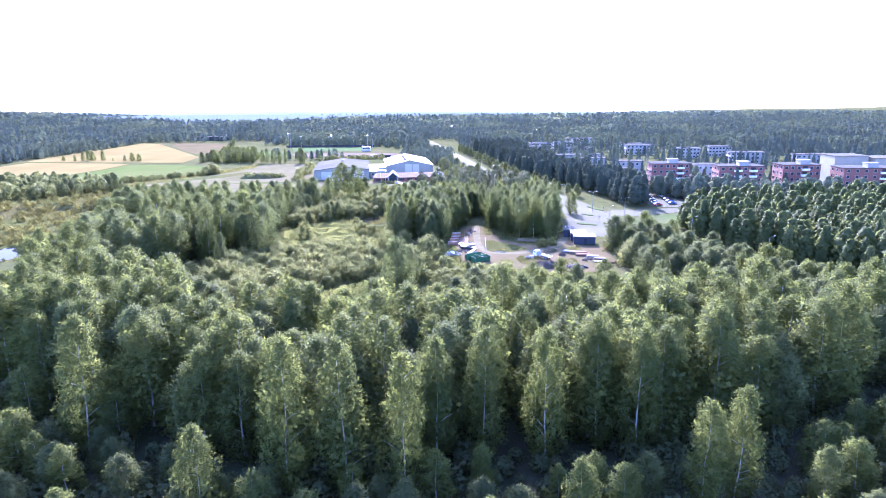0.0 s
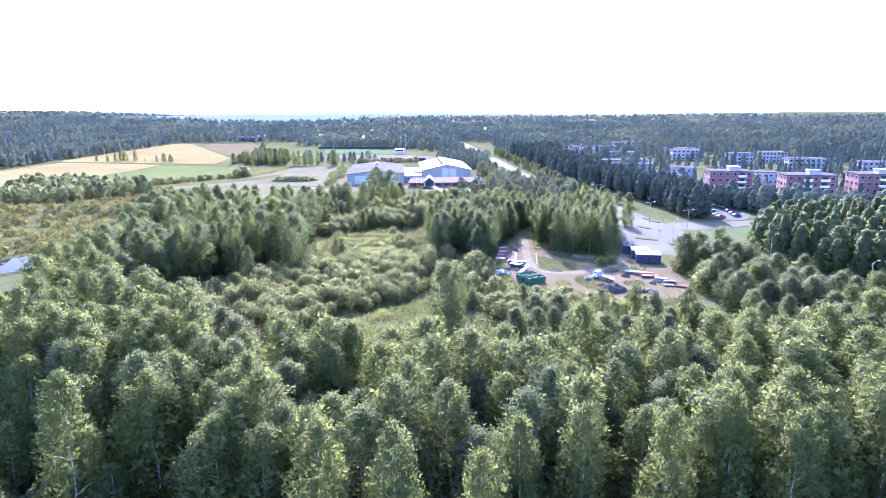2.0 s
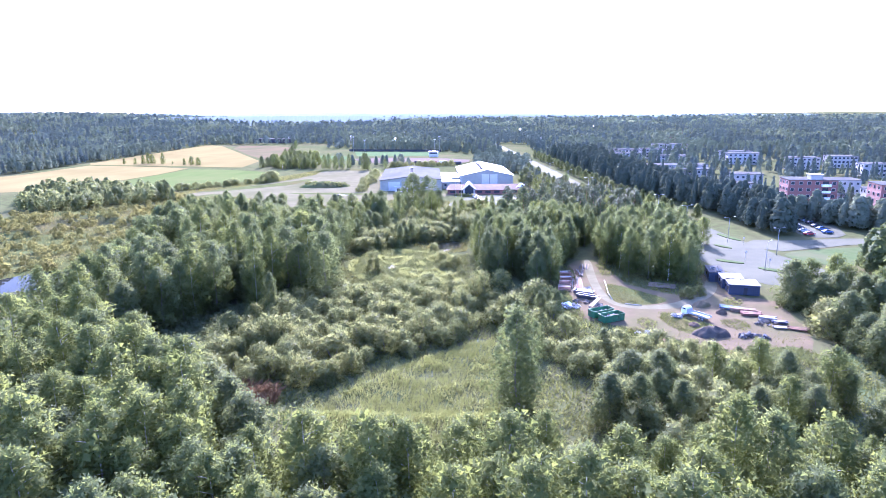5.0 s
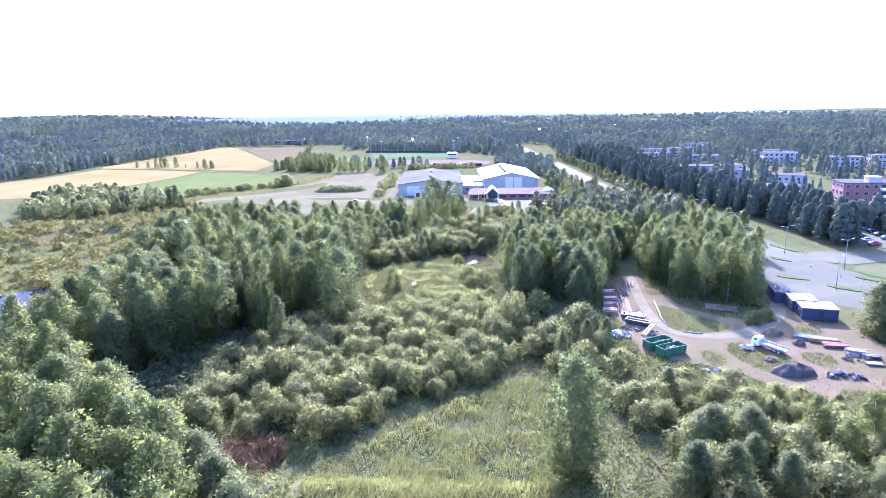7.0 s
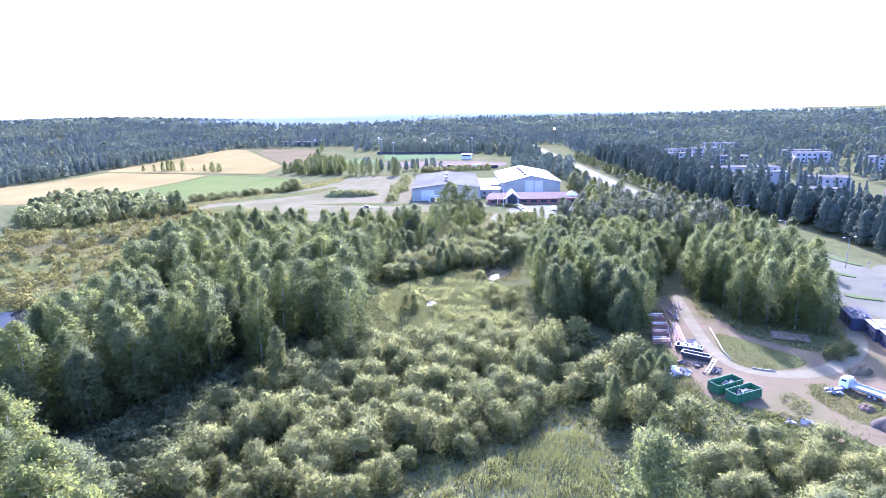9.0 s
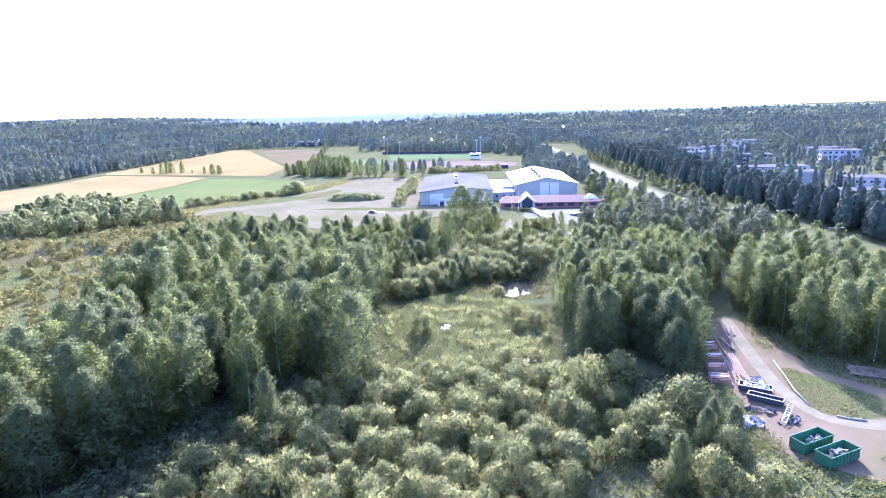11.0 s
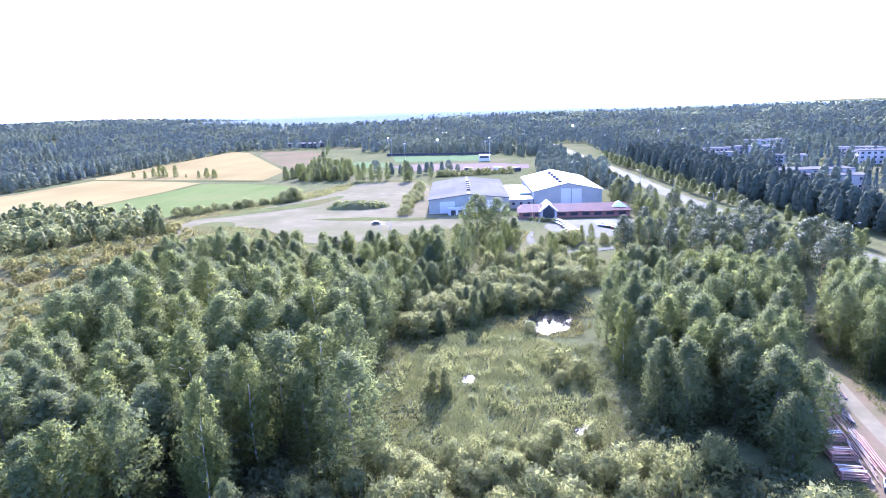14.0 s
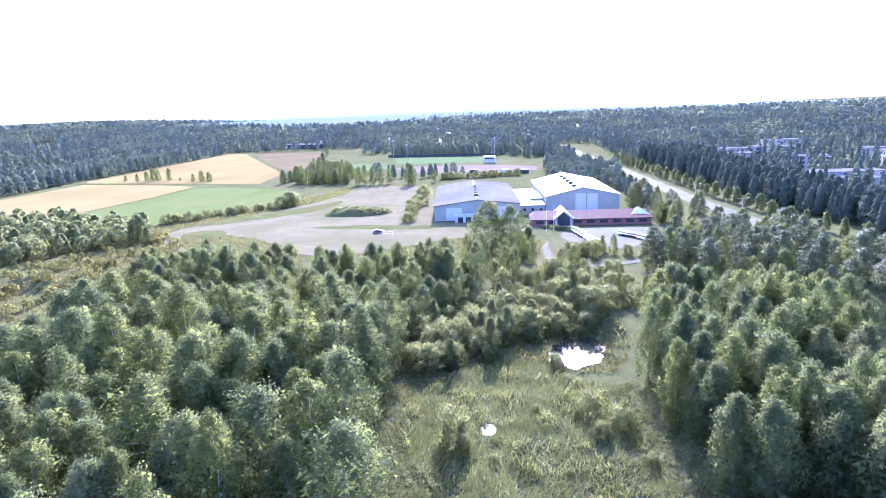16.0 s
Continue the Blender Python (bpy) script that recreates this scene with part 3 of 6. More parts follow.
def crown_tris(rng, h, low, radius, puffs, per, size, profile, slim=0.34, droop=0.3, squash=1.3, shell=0.6, dense=22):
    """A crown as many leaf clumps: puffs sit on limbs that leave the trunk, wide or narrow by the profile."""
    out, limbs, round_off = [], [], []
    for k in range(puffs):
        u = (k + rng.uniform(0, 1)) / puffs
        z = low + (h - low) * u
        r = radius * profile(u)
        a = k * 2.39996 + rng.uniform(-0.5, 0.5)
        rr = r * math.sqrt(rng.uniform(0.12, 1.0)) * rng.uniform(0.75, 1.25) if u < 0.95 else 0.2 * r
        c = np.array([rr * math.cos(a), rr * math.sin(a), z + rng.uniform(-0.3, 0.3)])
        pr = max(0.45, radius * (0.24 + 0.26 * profile(u)) * rng.uniform(0.7, 1.25))
        v = rng.normal(size=(per, 3))
        v /= np.linalg.norm(v, axis=1)[:, None]
        rad = pr * (shell + (1 - shell) * rng.uniform(0, 1, per))[:, None] * rng.uniform(0.75, 1.15, per)[:, None]
        pts = c + v * rad * np.array([1, 1, squash])
        o = v + np.array([math.cos(a), math.sin(a), 0.3]) * 0.6
        out.append(blades(rng, pts, o, size, slim, droop))
        core = c + np.clip(rng.normal(size=(dense, 3)), -1.6, 1.6) * pr * np.array([0.30, 0.30, 0.30 * squash])
        out.append(blades(rng, core, rng.normal(size=(dense, 3)), min(0.30, pr * 0.24), 0.8, 0.0))
        limbs.append(c)
        bulge = np.array([c[0], c[1], 0.0]) / max(radius, 0.1) + np.array([0, 0, 0.9 * (u - 0.35)])
        round_off += [v * 0.45 + bulge, 0.6 * (core - c) / pr + bulge]
    return np.concatenate(out), limbs, np.concatenate(round_off)


def prof_birch(u):
    return (0.7 + 0.3 * min(1, u / 0.3)) * (1 - max(0, u - 0.35) / 0.65) ** 0.44 + 0.04


def prof_round(u):
    return math.sqrt(max(0.02, 1 - (1.9 * u - 0.75) ** 2 / 1.4)) * (1 - 0.38 * u)


def prof_column(u):
    return (0.75 + 0.25 * min(1, u / 0.3)) * (1 - max(0, u - 0.55) / 0.45) ** 0.5 + 0.05


def prof_cone(u):
    return max(0.04, 1 - u) ** 0.9


def prof_bush(u):
    return math.sqrt(max(0.03, 1 - u * u * 0.9))


def trunk_mesh(rng, name, h, r, limbs, mat, lean=0.02, every=5):
    ax, ay = rng.uniform(-lean, lean, 2)
    path = [(ax * z + 0.12 * math.sin(z * 0.7 + ax * 90), ay * z + 0.10 * math.cos(z * 0.6), z) for z in np.linspace(-0.3, h * 0.96, 7)]
    specs = [(path, [r * (1.25 if i == 0 else 1 - 0.145 * i) for i in range(7)], 7)]
    for c in limbs[::every]:
        z0 = max(0.15 * h, c[2] - 0.35 * math.hypot(c[0], c[1]) - 0.6)
        p0 = Vector((ax * z0, ay * z0, z0))
        p2 = Vector(c)
        p1 = p0.lerp(p2, 0.5) + Vector((0, 0, 0.15))
        specs.append(([p0, p1, p2], [r * 0.32, r * 0.2, r * 0.07], 4))
    return tubes_mesh(name, specs, mat)


KINDS = {
    # kind: crown leaves, bark, height, lowest leaves, radius, puffs, leaves a puff, leaf size, profile, slim, droop, squash, trunk radius, variants
    "birch_tree": (M_BIRCH, M_BIRCH_BARK, 15, 0.9, 2.8, 66, 110, 0.165, prof_birch, 0.40, -0.35, 1.45, 0.12, 5),
    "young_birch_tree": (M_BIRCH, M_BIRCH_BARK, 11, 0.5, 2.3, 52, 100, 0.165, prof_birch, 0.40, -0.35, 1.45, 0.10, 3),
    "alder_tree": (M_ALDER, M_BARK, 12, 0.4, 3.3, 74, 120, 0.16, prof_round, 0.44, -0.25, 1.15, 0.17, 4),
    "aspen_tree": (M_ASPEN, M_BARK, 15, 1.2, 2.8, 64, 112, 0.165, prof_column, 0.42, -0.45, 1.4, 0.18, 4),
    "pine_tree": (M_PINE, M_PINE_BARK, 15, 6.5, 3.2, 30, 48, 0.42, prof_round, 0.16, -0.3, 0.6, 0.18, 3),
    "spruce_tree": (M_HAZED_SPRUCE, M_BARK, 15, 1.0, 2.8, 54, 30, 0.55, prof_cone, 0.25, 0.9, 0.6, 0.17, 2),
    "linden_tree": (M_ALDER, M_BARK, 9, 1.6, 2.6, 34, 40, 0.40, prof_round, 0.40, 0.1, 1.0, 0.13, 3),
    "willow_bush": (M_WILLOW, M_BARK, 4.2, 0.1, 2.6, 32, 130, 0.115, prof_bush, 0.34, -0.5, 1.05, 0.07, 5),
}
LABELS = {
    "birch_tree": ("slender birch with white trunk and feathery light-green crown", "tree"),
    "young_birch_tree": ("young birch with thin pale trunk and light-green crown", "tree"),
    "alder_tree": ("bushy alder with grey-green rounded crown", "tree"),
    "aspen_tree": ("tall aspen with dense grey-green columnar crown", "tree"),
    "pine_tree": ("Scots pine with bare reddish trunk and dark crown", "tree"),
    "spruce_tree": ("dark green conical spruce", "tree"),
    "linden_tree": ("young round-crowned street tree", "tree"),
    "willow_bush": ("rounded willow bush with silvery yellow-green leaves", "bush"),
}
MESHES = {}
for kind, (leaves, bark, h, low, radius, puffs, per, size, profile, slim, droop, squash, tr, variants) in KINDS.items():
    MESHES[kind] = []
    for v in range(variants):
        rng = np.random.default_rng(100 + 17 * v + len(kind))
        wide = radius * (0.88 + 0.24 * v / max(1, variants - 1))
        tris, limbs, normals = crown_tris(rng, h, low * (0.8 + 0.1 * v), wide, puffs, per, size, profile, slim, droop, squash)
        if kind == "willow_bush":
            stems = [([(0, 0, -0.2), tuple(0.55 * c + np.array([0, 0, 0.1])), tuple(c)], [tr, tr * 0.7, tr * 0.3], 4) for c in limbs[::4]]
            trunk = tubes_mesh("stem", stems, bark)
        else:
            trunk = trunk_mesh(rng, "trunk", h, tr, limbs, bark)
        MESHES[kind].append((trunk, tri_mesh("crown", tris, leaves, normals)))


def plant(kind, x, y, h, wide=1.0, group=""):
    """One tree or bush of a height, at its own turn and width."""
    if kind == "birch_tree" and h < 13:
        kind = "young_birch_tree"
    trunk, crown = MESHES[kind][int(RNG.integers(len(MESHES[kind])))]
    s = h / KINDS[kind][2]
    w = s * wide * RNG.uniform(0.88, 1.14)
    m = Matrix.LocRotScale((x, y, gz(x, y) - 0.05), Euler((RNG.uniform(-0.03, 0.03), RNG.uniform(-0.03, 0.03), RNG.uniform(0, 6.28))), (w, w * RNG.uniform(0.9, 1.1), s))
    label, category = LABELS[kind]
    t = thing(kind, m, label, category, group)
    part("stem" if kind == "willow_bush" else "trunk", trunk, t)
    part("crown", crown, t)
    return t


def scatter(poly, gap, avoid=(), rng=None, keep=1.0):
    """Points in a polygon no closer than about a gap, on a shaken grid."""
    rng = rng or RNG
    xs, ys = [p[0] for p in poly], [p[1] for p in poly]
    pts = []
    row = 0
    y = min(ys)
    while y < max(ys):
        x = min(xs) + (gap / 2 if row % 2 else 0)
        while x < max(xs):
            px, py = x + rng.uniform(-0.33, 0.33) * gap, y + rng.uniform(-0.33, 0.33) * gap
            if rng.uniform() < keep and inside(poly, px, py) and not any(inside(a, px, py) for a in avoid):
                pts.append((px, py))
            x += gap
        y += gap * 0.87
        row += 1
    return pts


def grove(poly, gap, mix, avoid=(), group="", wide=1.0, keep=1.0):
    """A stand of trees; mix: kind, share, lowest and greatest height."""
    for x, y in scatter(poly, gap, avoid, keep=keep):
        u, k = RNG.uniform(), 0
        while u > mix[k][1] and k < len(mix) - 1:
            u -= mix[k][1]
            k += 1
        kind, _, lo, hi = mix[k]
        plant(kind, x, y, RNG.uniform(lo, hi), wide, group)


FRONT = [(-26, 76), (-12, 79), (12, 80), (24, 82), (36, 75), (60, 83), (80, 92), (104, 108), (92, 116), (74, 110), (52, 110), (38, 114), (12, 111), (-4, 111), (-14, 113), (-32, 113), (-48, 130), (-62, 146), (-84, 156), (-93, 156), (-98, 124), (-66, 100), (-48, 90)]
GROVE_WEST = [(-106, 170), (-98, 164), (-86, 176), (-80, 190), (-64, 214), (-57, 236), (-58, 262), (-57, 276), (-100, 280), (-136, 278), (-130, 262), (-120, 236), (-112, 205)]
WILLOWS = [(-72, 166), (-68, 192), (-58, 212), (-50, 219), (-33, 222), (-12, 223), (2, 206), (-3, 192), (-18.5, 176), (-30, 168), (-37, 158), (-45, 152), (-58, 154)]
WILLOWS_NORTH = [(-54, 268), (-44, 268), (-36, 272), (-30, 282), (-14, 287), (-12, 300), (-30, 312), (-46, 304), (-55, 290)]
GROVE_EAST = [(-10, 242), (-6, 227), (4, 215), (11, 209), (14, 224), (20, 246), (28, 266), (26, 292), (10, 288), (-2, 290), (-7, 276), (-9, 262)]
GROVE_WORKS = [(33, 230), (52, 222), (58, 234), (64, 250), (66, 268), (52, 278), (36, 268), (32, 250)]
GROVE_ROAD = [(6, 302), (22, 298), (40, 284), (66, 300), (60, 334), (52, 350), (22, 344), (8, 336), (2, 318)]
THICKET = [(0, 152), (14, 154), (30, 154), (46, 152), (50, 146), (40, 134), (14, 128), (2, 134)]
EAST_ROW = [(66, 166), (70, 200), (80, 206), (90, 190), (97, 166), (102, 140), (108, 110), (96, 124), (70, 132), (70, 150)]

grove(FRONT, 5.8, (("birch_tree", 0.64, 15, 20), ("alder_tree", 0.24, 11, 15), ("aspen_tree", 0.12, 14, 18.5)), ([(-61, 136), (-61, 156), (-44, 154), (-44, 132)], [(-8, 122), (9, 122), (11, 148), (-4, 148)]), group="birch wood", wide=1.16)
grove([(-48, 131), (-32, 114), (12, 112), (38, 115), (42, 126), (12, 125), (-12, 128), (-30, 123)], 5.6, (("young_birch_tree", 0.55, 7, 10.5), ("alder_tree", 0.3, 6, 9), ("willow_bush", 0.15, 4, 6)), group="young growth along the birch wood", wide=1.1)
grove(GROVE_WEST, 7.4, (("alder_tree", 0.30, 11.5, 16), ("birch_tree", 0.34, 14, 20), ("aspen_tree", 0.36, 14, 19.5)), group="mixed grove in the marsh", wide=1.2)
grove([(-57, 277), (-54, 290), (-46, 304), (-40, 318), (-56, 330), (-84, 326), (-112, 332), (-138, 328), (-148, 312), (-142, 292), (-136, 279), (-100, 281)], 6.4, (("alder_tree", 0.3, 8, 11), ("birch_tree", 0.32, 9, 13), ("aspen_tree", 0.38, 9, 13)), group="mixed grove before the gravel yard", wide=1.15)
grove(WILLOWS, 4.9, (("willow_bush", 1.0, 3.0, 5.6),), ([(-61, 146), (-60, 156), (-51, 158), (-46, 153), (-47, 143)],), group="willow thicket", keep=0.95)
grove(WILLOWS_NORTH, 4.4, (("willow_bush", 0.85, 3.5, 6.0), ("alder_tree", 0.15, 6, 9)), (POND,), group="willow thicket")
grove([(-1, 178), (9, 182), (11, 196), (5, 202), (-3, 198)], 4.8, (("willow_bush", 0.7, 4, 6), ("alder_tree", 0.3, 5, 8)), (), "thicket by the storage yard")
grove(GROVE_EAST, 5.4, (("aspen_tree", 0.35, 13, 16), ("alder_tree", 0.45, 11, 14.5), ("birch_tree", 0.15, 13, 16)), group="grove by the storage yard")
grove(GROVE_WORKS, 5.8, (("aspen_tree", 0.6, 12.5, 15.5), ("birch_tree", 0.4, 12, 15)), group="grove by the storage yard")
grove([(23, 262), (34, 266), (36, 284), (27, 290)], 6.0, (("aspen_tree", 0.6, 11, 15), ("birch_tree", 0.4, 10, 14)), group="grove by the storage yard")
grove(GROVE_ROAD, 6.2, (("pine_tree", 0.66, 12, 16), ("aspen_tree", 0.12, 10, 13), ("birch_tree", 0.22, 10, 13)), (LAWN_SMALL, ROAD, FOOTPATH), group="pines by the road")
GLADE = [(-8, 128), (9, 128), (11, 148), (6, 162), (-4, 164)]
grove([(26, 352), (46, 350), (42, 398), (37, 440), (30, 470), (24, 430)], 8.0, (("pine_tree", 0.4, 8, 12), ("alder_tree", 0.3, 6, 9), ("birch_tree", 0.3, 7, 10)), (ROAD, PARKING), "trees between the parking and the road")
grove(THICKET, 5.4, (("willow_bush", 0.38, 4, 6.5), ("alder_tree", 0.42, 6.5, 10), ("birch_tree", 0.2, 8, 12)), (CLEARING, WORKS, GLADE), group="thicket by the storage yard", wide=1.2)
grove([(2, 154), (30, 156), (46, 154), (46, 160), (30, 168), (14, 170), (2, 172)], 4.9, (("willow_bush", 0.85, 2.8, 4.4), ("alder_tree", 0.15, 4, 5.5)), (CLEARING, WORKS, GLADE), group="low bushes before the storage yard", wide=1.15)
grove(EAST_ROW, 5.3, (("alder_tree", 0.62, 8, 11.5), ("willow_bush", 0.18, 5, 7), ("birch_tree", 0.2, 10, 13)), (CLEARING, ROAD), group="trees along the road bank", wide=1.25)
for edge in ([(-74, 40), (-30, 46), (-30, 76), (-66, 98), (-106, 120), (-106, 84)], [(30, 42), (60, 76), (100, 100), (106, 78), (64, 40)], [(-30, 44), (30, 44), (30, 72), (-30, 68)]):
    grove(edge, 6.6, (("alder_tree", 0.4, 5, 8), ("aspen_tree", 0.08, 6, 9), ("birch_tree", 0.52, 6, 9.5)), group="low trees in the shade of the birch wood", wide=1.25)
# single trees that stand out
for kind, x, y, h, w in (("aspen_tree", -4, 144.5, 19.5, 1.0), ("aspen_tree", -3.2, 146.5, 15, 1.0), ("birch_tree", -26, 64, 14, 0.9), ("birch_tree", 18, 57, 12, 0.9), ("birch_tree", 35, 63.5, 15, 0.85), ("birch_tree", 40.2, 65.1, 16, 0.85), ("birch_tree", -17, 70.5, 22, 0.85), ("birch_tree", -9.3, 71, 21, 0.85), ("birch_tree", -1.7, 67.9, 20.2, 0.85), ("birch_tree", 2.8, 76, 19.2, 0.85), ("birch_tree", 9.4, 77.4, 19.8, 0.9), ("birch_tree", 18.1, 75.4, 20.4, 0.9), ("birch_tree", 26.4, 78.9, 19.7, 0.9), ("birch_tree", 31, 75.2, 19.8, 0.85), ("birch_tree", -49, 83.5, 21.3, 0.9), ("birch_tree", -84, 152.4, 18, 0.9), ("birch_tree", -68, 214.3, 19.4, 0.85), ("birch_tree", -68.6, 200.9, 20.5, 0.85), ("birch_tree", -79, 212.7, 16.3, 0.85), ("aspen_tree", -53, 214, 18.5, 1.15), ("alder_tree", -103, 217, 15.3, 0.95), ("aspen_tree", -61, 218, 14.5, 1.1), ("birch_tree", -87.6, 190, 17.8, 0.85), ("aspen_tree", -75.4, 238.8, 19.5, 1.0), ("aspen_tree", -64.8, 250, 17.2, 1.1), ("aspen_tree", -59.8, 252.7, 18.4, 1.1), ("birch_tree", -107, 192, 18, 0.9), ("birch_tree", 8.1, 230.3, 14.5, 0.85), ("aspen_tree", -5.1, 254, 13.8, 1.1), ("aspen_tree", 2.4, 240, 14.6, 1.1), ("willow_bush", -8.8, 207.6, 8.5, 0.75), ("willow_bush", -57, 176, 7.4, 0.8), ("alder_tree", -1, 181.8, 9.4, 0.55), ("aspen_tree", 36, 226.5, 14.5, 1.0), ("aspen_tree", 41, 223.8, 15, 1.0), ("birch_tree", 46, 221, 14.5, 1.0), ("aspen_tree", 50.5, 218, 14, 1.0), ("alder_tree", -183, 384, 10, 1.0), ("alder_tree", -190, 390, 8.5, 1.1), ("alder_tree", -200, 396, 9, 1.0), ("alder_tree", -177, 378, 7, 1.0), ("aspen_tree", 2, 168, 8, 0.9), ("spruce_tree", -40, 122, 9, 0.8), ("birch_tree", -41, 364, 16, 1.9), ("aspen_tree", -33, 361, 15, 1.7),
                        ("alder_tree", -27, 358, 8, 1.2), ("alder_tree", -62, 193, 12.6, 0.75), ("aspen_tree", -236, 838, 9, 1.1), ("aspen_tree", -224, 790, 10, 1.1), ("alder_tree", -214, 742, 8, 1.2), ("alder_tree", -205, 700, 7, 1.2), ("aspen_tree", -200, 668, 9, 1.1), ("willow_bush", -25, 270, 2.6, 1.1), ("willow_bush", -21, 250, 4.2, 1.1), ("willow_bush", -16.5, 246, 3.8, 1.2), ("willow_bush", -43, 240, 6.5, 0.8),
                        ("willow_bush", -20, 243, 3.0, 1.1), ("willow_bush", -30, 251, 1.6, 1.0), ("willow_bush", -37, 236, 1.4, 1.1), ("willow_bush", -26, 233, 1.3, 1.0), ("willow_bush", -14, 236, 2.0, 1.0), ("birch_tree", 73.5, 269, 9.8, 1.0), ("alder_tree", 30, 400, 9, 1.4), ("alder_tree", 24, 432, 12, 1.3), ("aspen_tree", 47, 416, 10, 1.1),
                        ("willow_bush", 46, 205, 3.0, 1.2), ("willow_bush", 50, 208, 2.6, 1.2), ("willow_bush", 20, 172, 3.4, 1.3), ("willow_bush", 28, 172, 3.4, 1.3), ("willow_bush", 10, 178, 4.5, 1.1), ("alder_tree", 72, 201, 8, 1.2), ("alder_tree", 77, 196, 9, 1.2), ("aspen_tree", 73, 191, 8, 1.1), ("alder_tree", 80, 204, 7, 1.2), ("willow_bush", 69, 196, 4, 1.2), ("alder_tree", 52, 136, 8, 1.2), ("alder_tree", 63, 141, 9, 1.1), ("aspen_tree", 66, 150, 9, 1.2), ("alder_tree", 51, 145, 7, 1.2), ("alder_tree", 68, 158, 8, 1.2), ("birch_tree", 57, 134, 10, 1.2)):
    plant(kind, x, y, h, w)
# rows between the fields, round the yard and along the avenue
for x, y, h in ((-324, 606, 6), (-318, 609, 8), (-313, 610, 10), (-309, 610, 9), (-298, 607, 10), (-273, 597, 6), (-265, 595, 8), (-258, 593, 7), (-338, 612, 5), (-287, 603, 3)):
    plant("birch_tree", x, y, h, 1.3, "trees between the fields")
for x, y, h in ((-146, 556, 11), (-141, 553, 10), (-131, 546, 12), (-127, 545, 13), (-121, 544, 12), (-116, 546, 11), (-111, 549, 12), (-97, 540, 14), (-94, 539, 13), (-81, 551, 8), (-150, 548, 7)):
    plant("aspen_tree", x, y, h, 1.0, "trees at the yard's far edge")
for k in range(34):
    y = 318 + 10 * k
    x = float(np.interp(y, [300, 372, 420, 455, 531, 690], [92, 79, 71, 67, 62, 49]))
    plant("linden_tree", x + RNG.uniform(-1, 1), y, RNG.uniform(5.5, 8), 1.0, "avenue trees")
    xw = float(np.interp(y, [300, 340, 390, 440, 500, 560, 690], [64, 60, 52, 46, 39, 36, 26]))
    if k % 2:
        continue
    plant("linden_tree", xw - 3 + RNG.uniform(-2, 1), y, RNG.uniform(6, 9), 1.0, "avenue trees")
for k in range(16):
    t = k / 15
    plant("willow_bush", -193 + 45 * t + RNG.uniform(-3, 3), 424 + 44 * t + RNG.uniform(-3, 3), RNG.uniform(2.5, 4.5) + (3 if k > 12 else 0), 1.3, "hedge along the green field")
for k in range(12):
    plant("willow_bush", -82 + 6 * k / 11 + RNG.uniform(-2, 2), 493 - 80 * k / 11, RNG.uniform(2.5, 5.5), 1.1, "scrub beside the hall track")
for k in range(10):
    plant("willow_bush", -76 + 5.5 * k, 562 + 1.2 * k, RNG.uniform(3, 5), 1.3, "hedge behind the halls")
for k in range(6):
    plant("willow_bush", -19 + 2.3 * k, 394 - 1.6 * k, RNG.uniform(1.4, 2.2), 1.0, "clipped hedge by the parking")
grove([(-192, 566), (-150, 540), (-138, 560), (-160, 640), (-190, 650)], 8.0, (("birch_tree", 0.45, 8, 12), ("alder_tree", 0.55, 6, 10)), (PARK_TURF,), "trees by the park lawn", wide=1.2, keep=0.8)


# ---- woods too far off to count ----
def clump(rng, n, wide, size, cone, jitter):
    """A small crown of n leaf masses, one unit high."""
    u = rng.uniform(0.12, 1, n)
    if cone:
        outline = np.clip(1.15 * (1 - u), 0.03, 1)
    elif wide < 0.34:
        outline = np.clip(1.25 * (1 - u), 0.03, 1) ** 0.42 * np.clip(0.55 + 1.8 * u, 0, 1)
    else:
        outline = np.sqrt(np.clip(1 - (1.7 * u - 0.75) ** 2, 0.02, 1))
    r = wide * outline * np.sqrt(rng.uniform(0.4, 1, n)) * (1 + 0.16 * np.sin(5 * u * 6.28 + rng.uniform(0, 6.28)))
    a = rng.uniform(0, 6.28, n)
    c = np.stack([r * np.cos(a), r * np.sin(a), u * 0.95], 1)
    o = np.stack([np.cos(a), np.sin(a), 0.15 + 1.5 * (u - 0.35)], 1)
    nrm = o + rng.normal(0, jitter, (n, 3))
    nrm /= np.linalg.norm(nrm, axis=1)[:, None]
    u1 = np.cross(nrm, rng.normal(size=(n, 3)))
    u1 /= np.linalg.norm(u1, axis=1)[:, None]
    u2 = np.cross(nrm, u1)
    s = (size * rng.uniform(0.6, 1.25, n))[:, None]
    return np.stack([c + u1 * s, c - 0.5 * u1 * s + 0.8 * u2 * s, c - 0.5 * u1 * s - 0.8 * u2 * s], 1), o


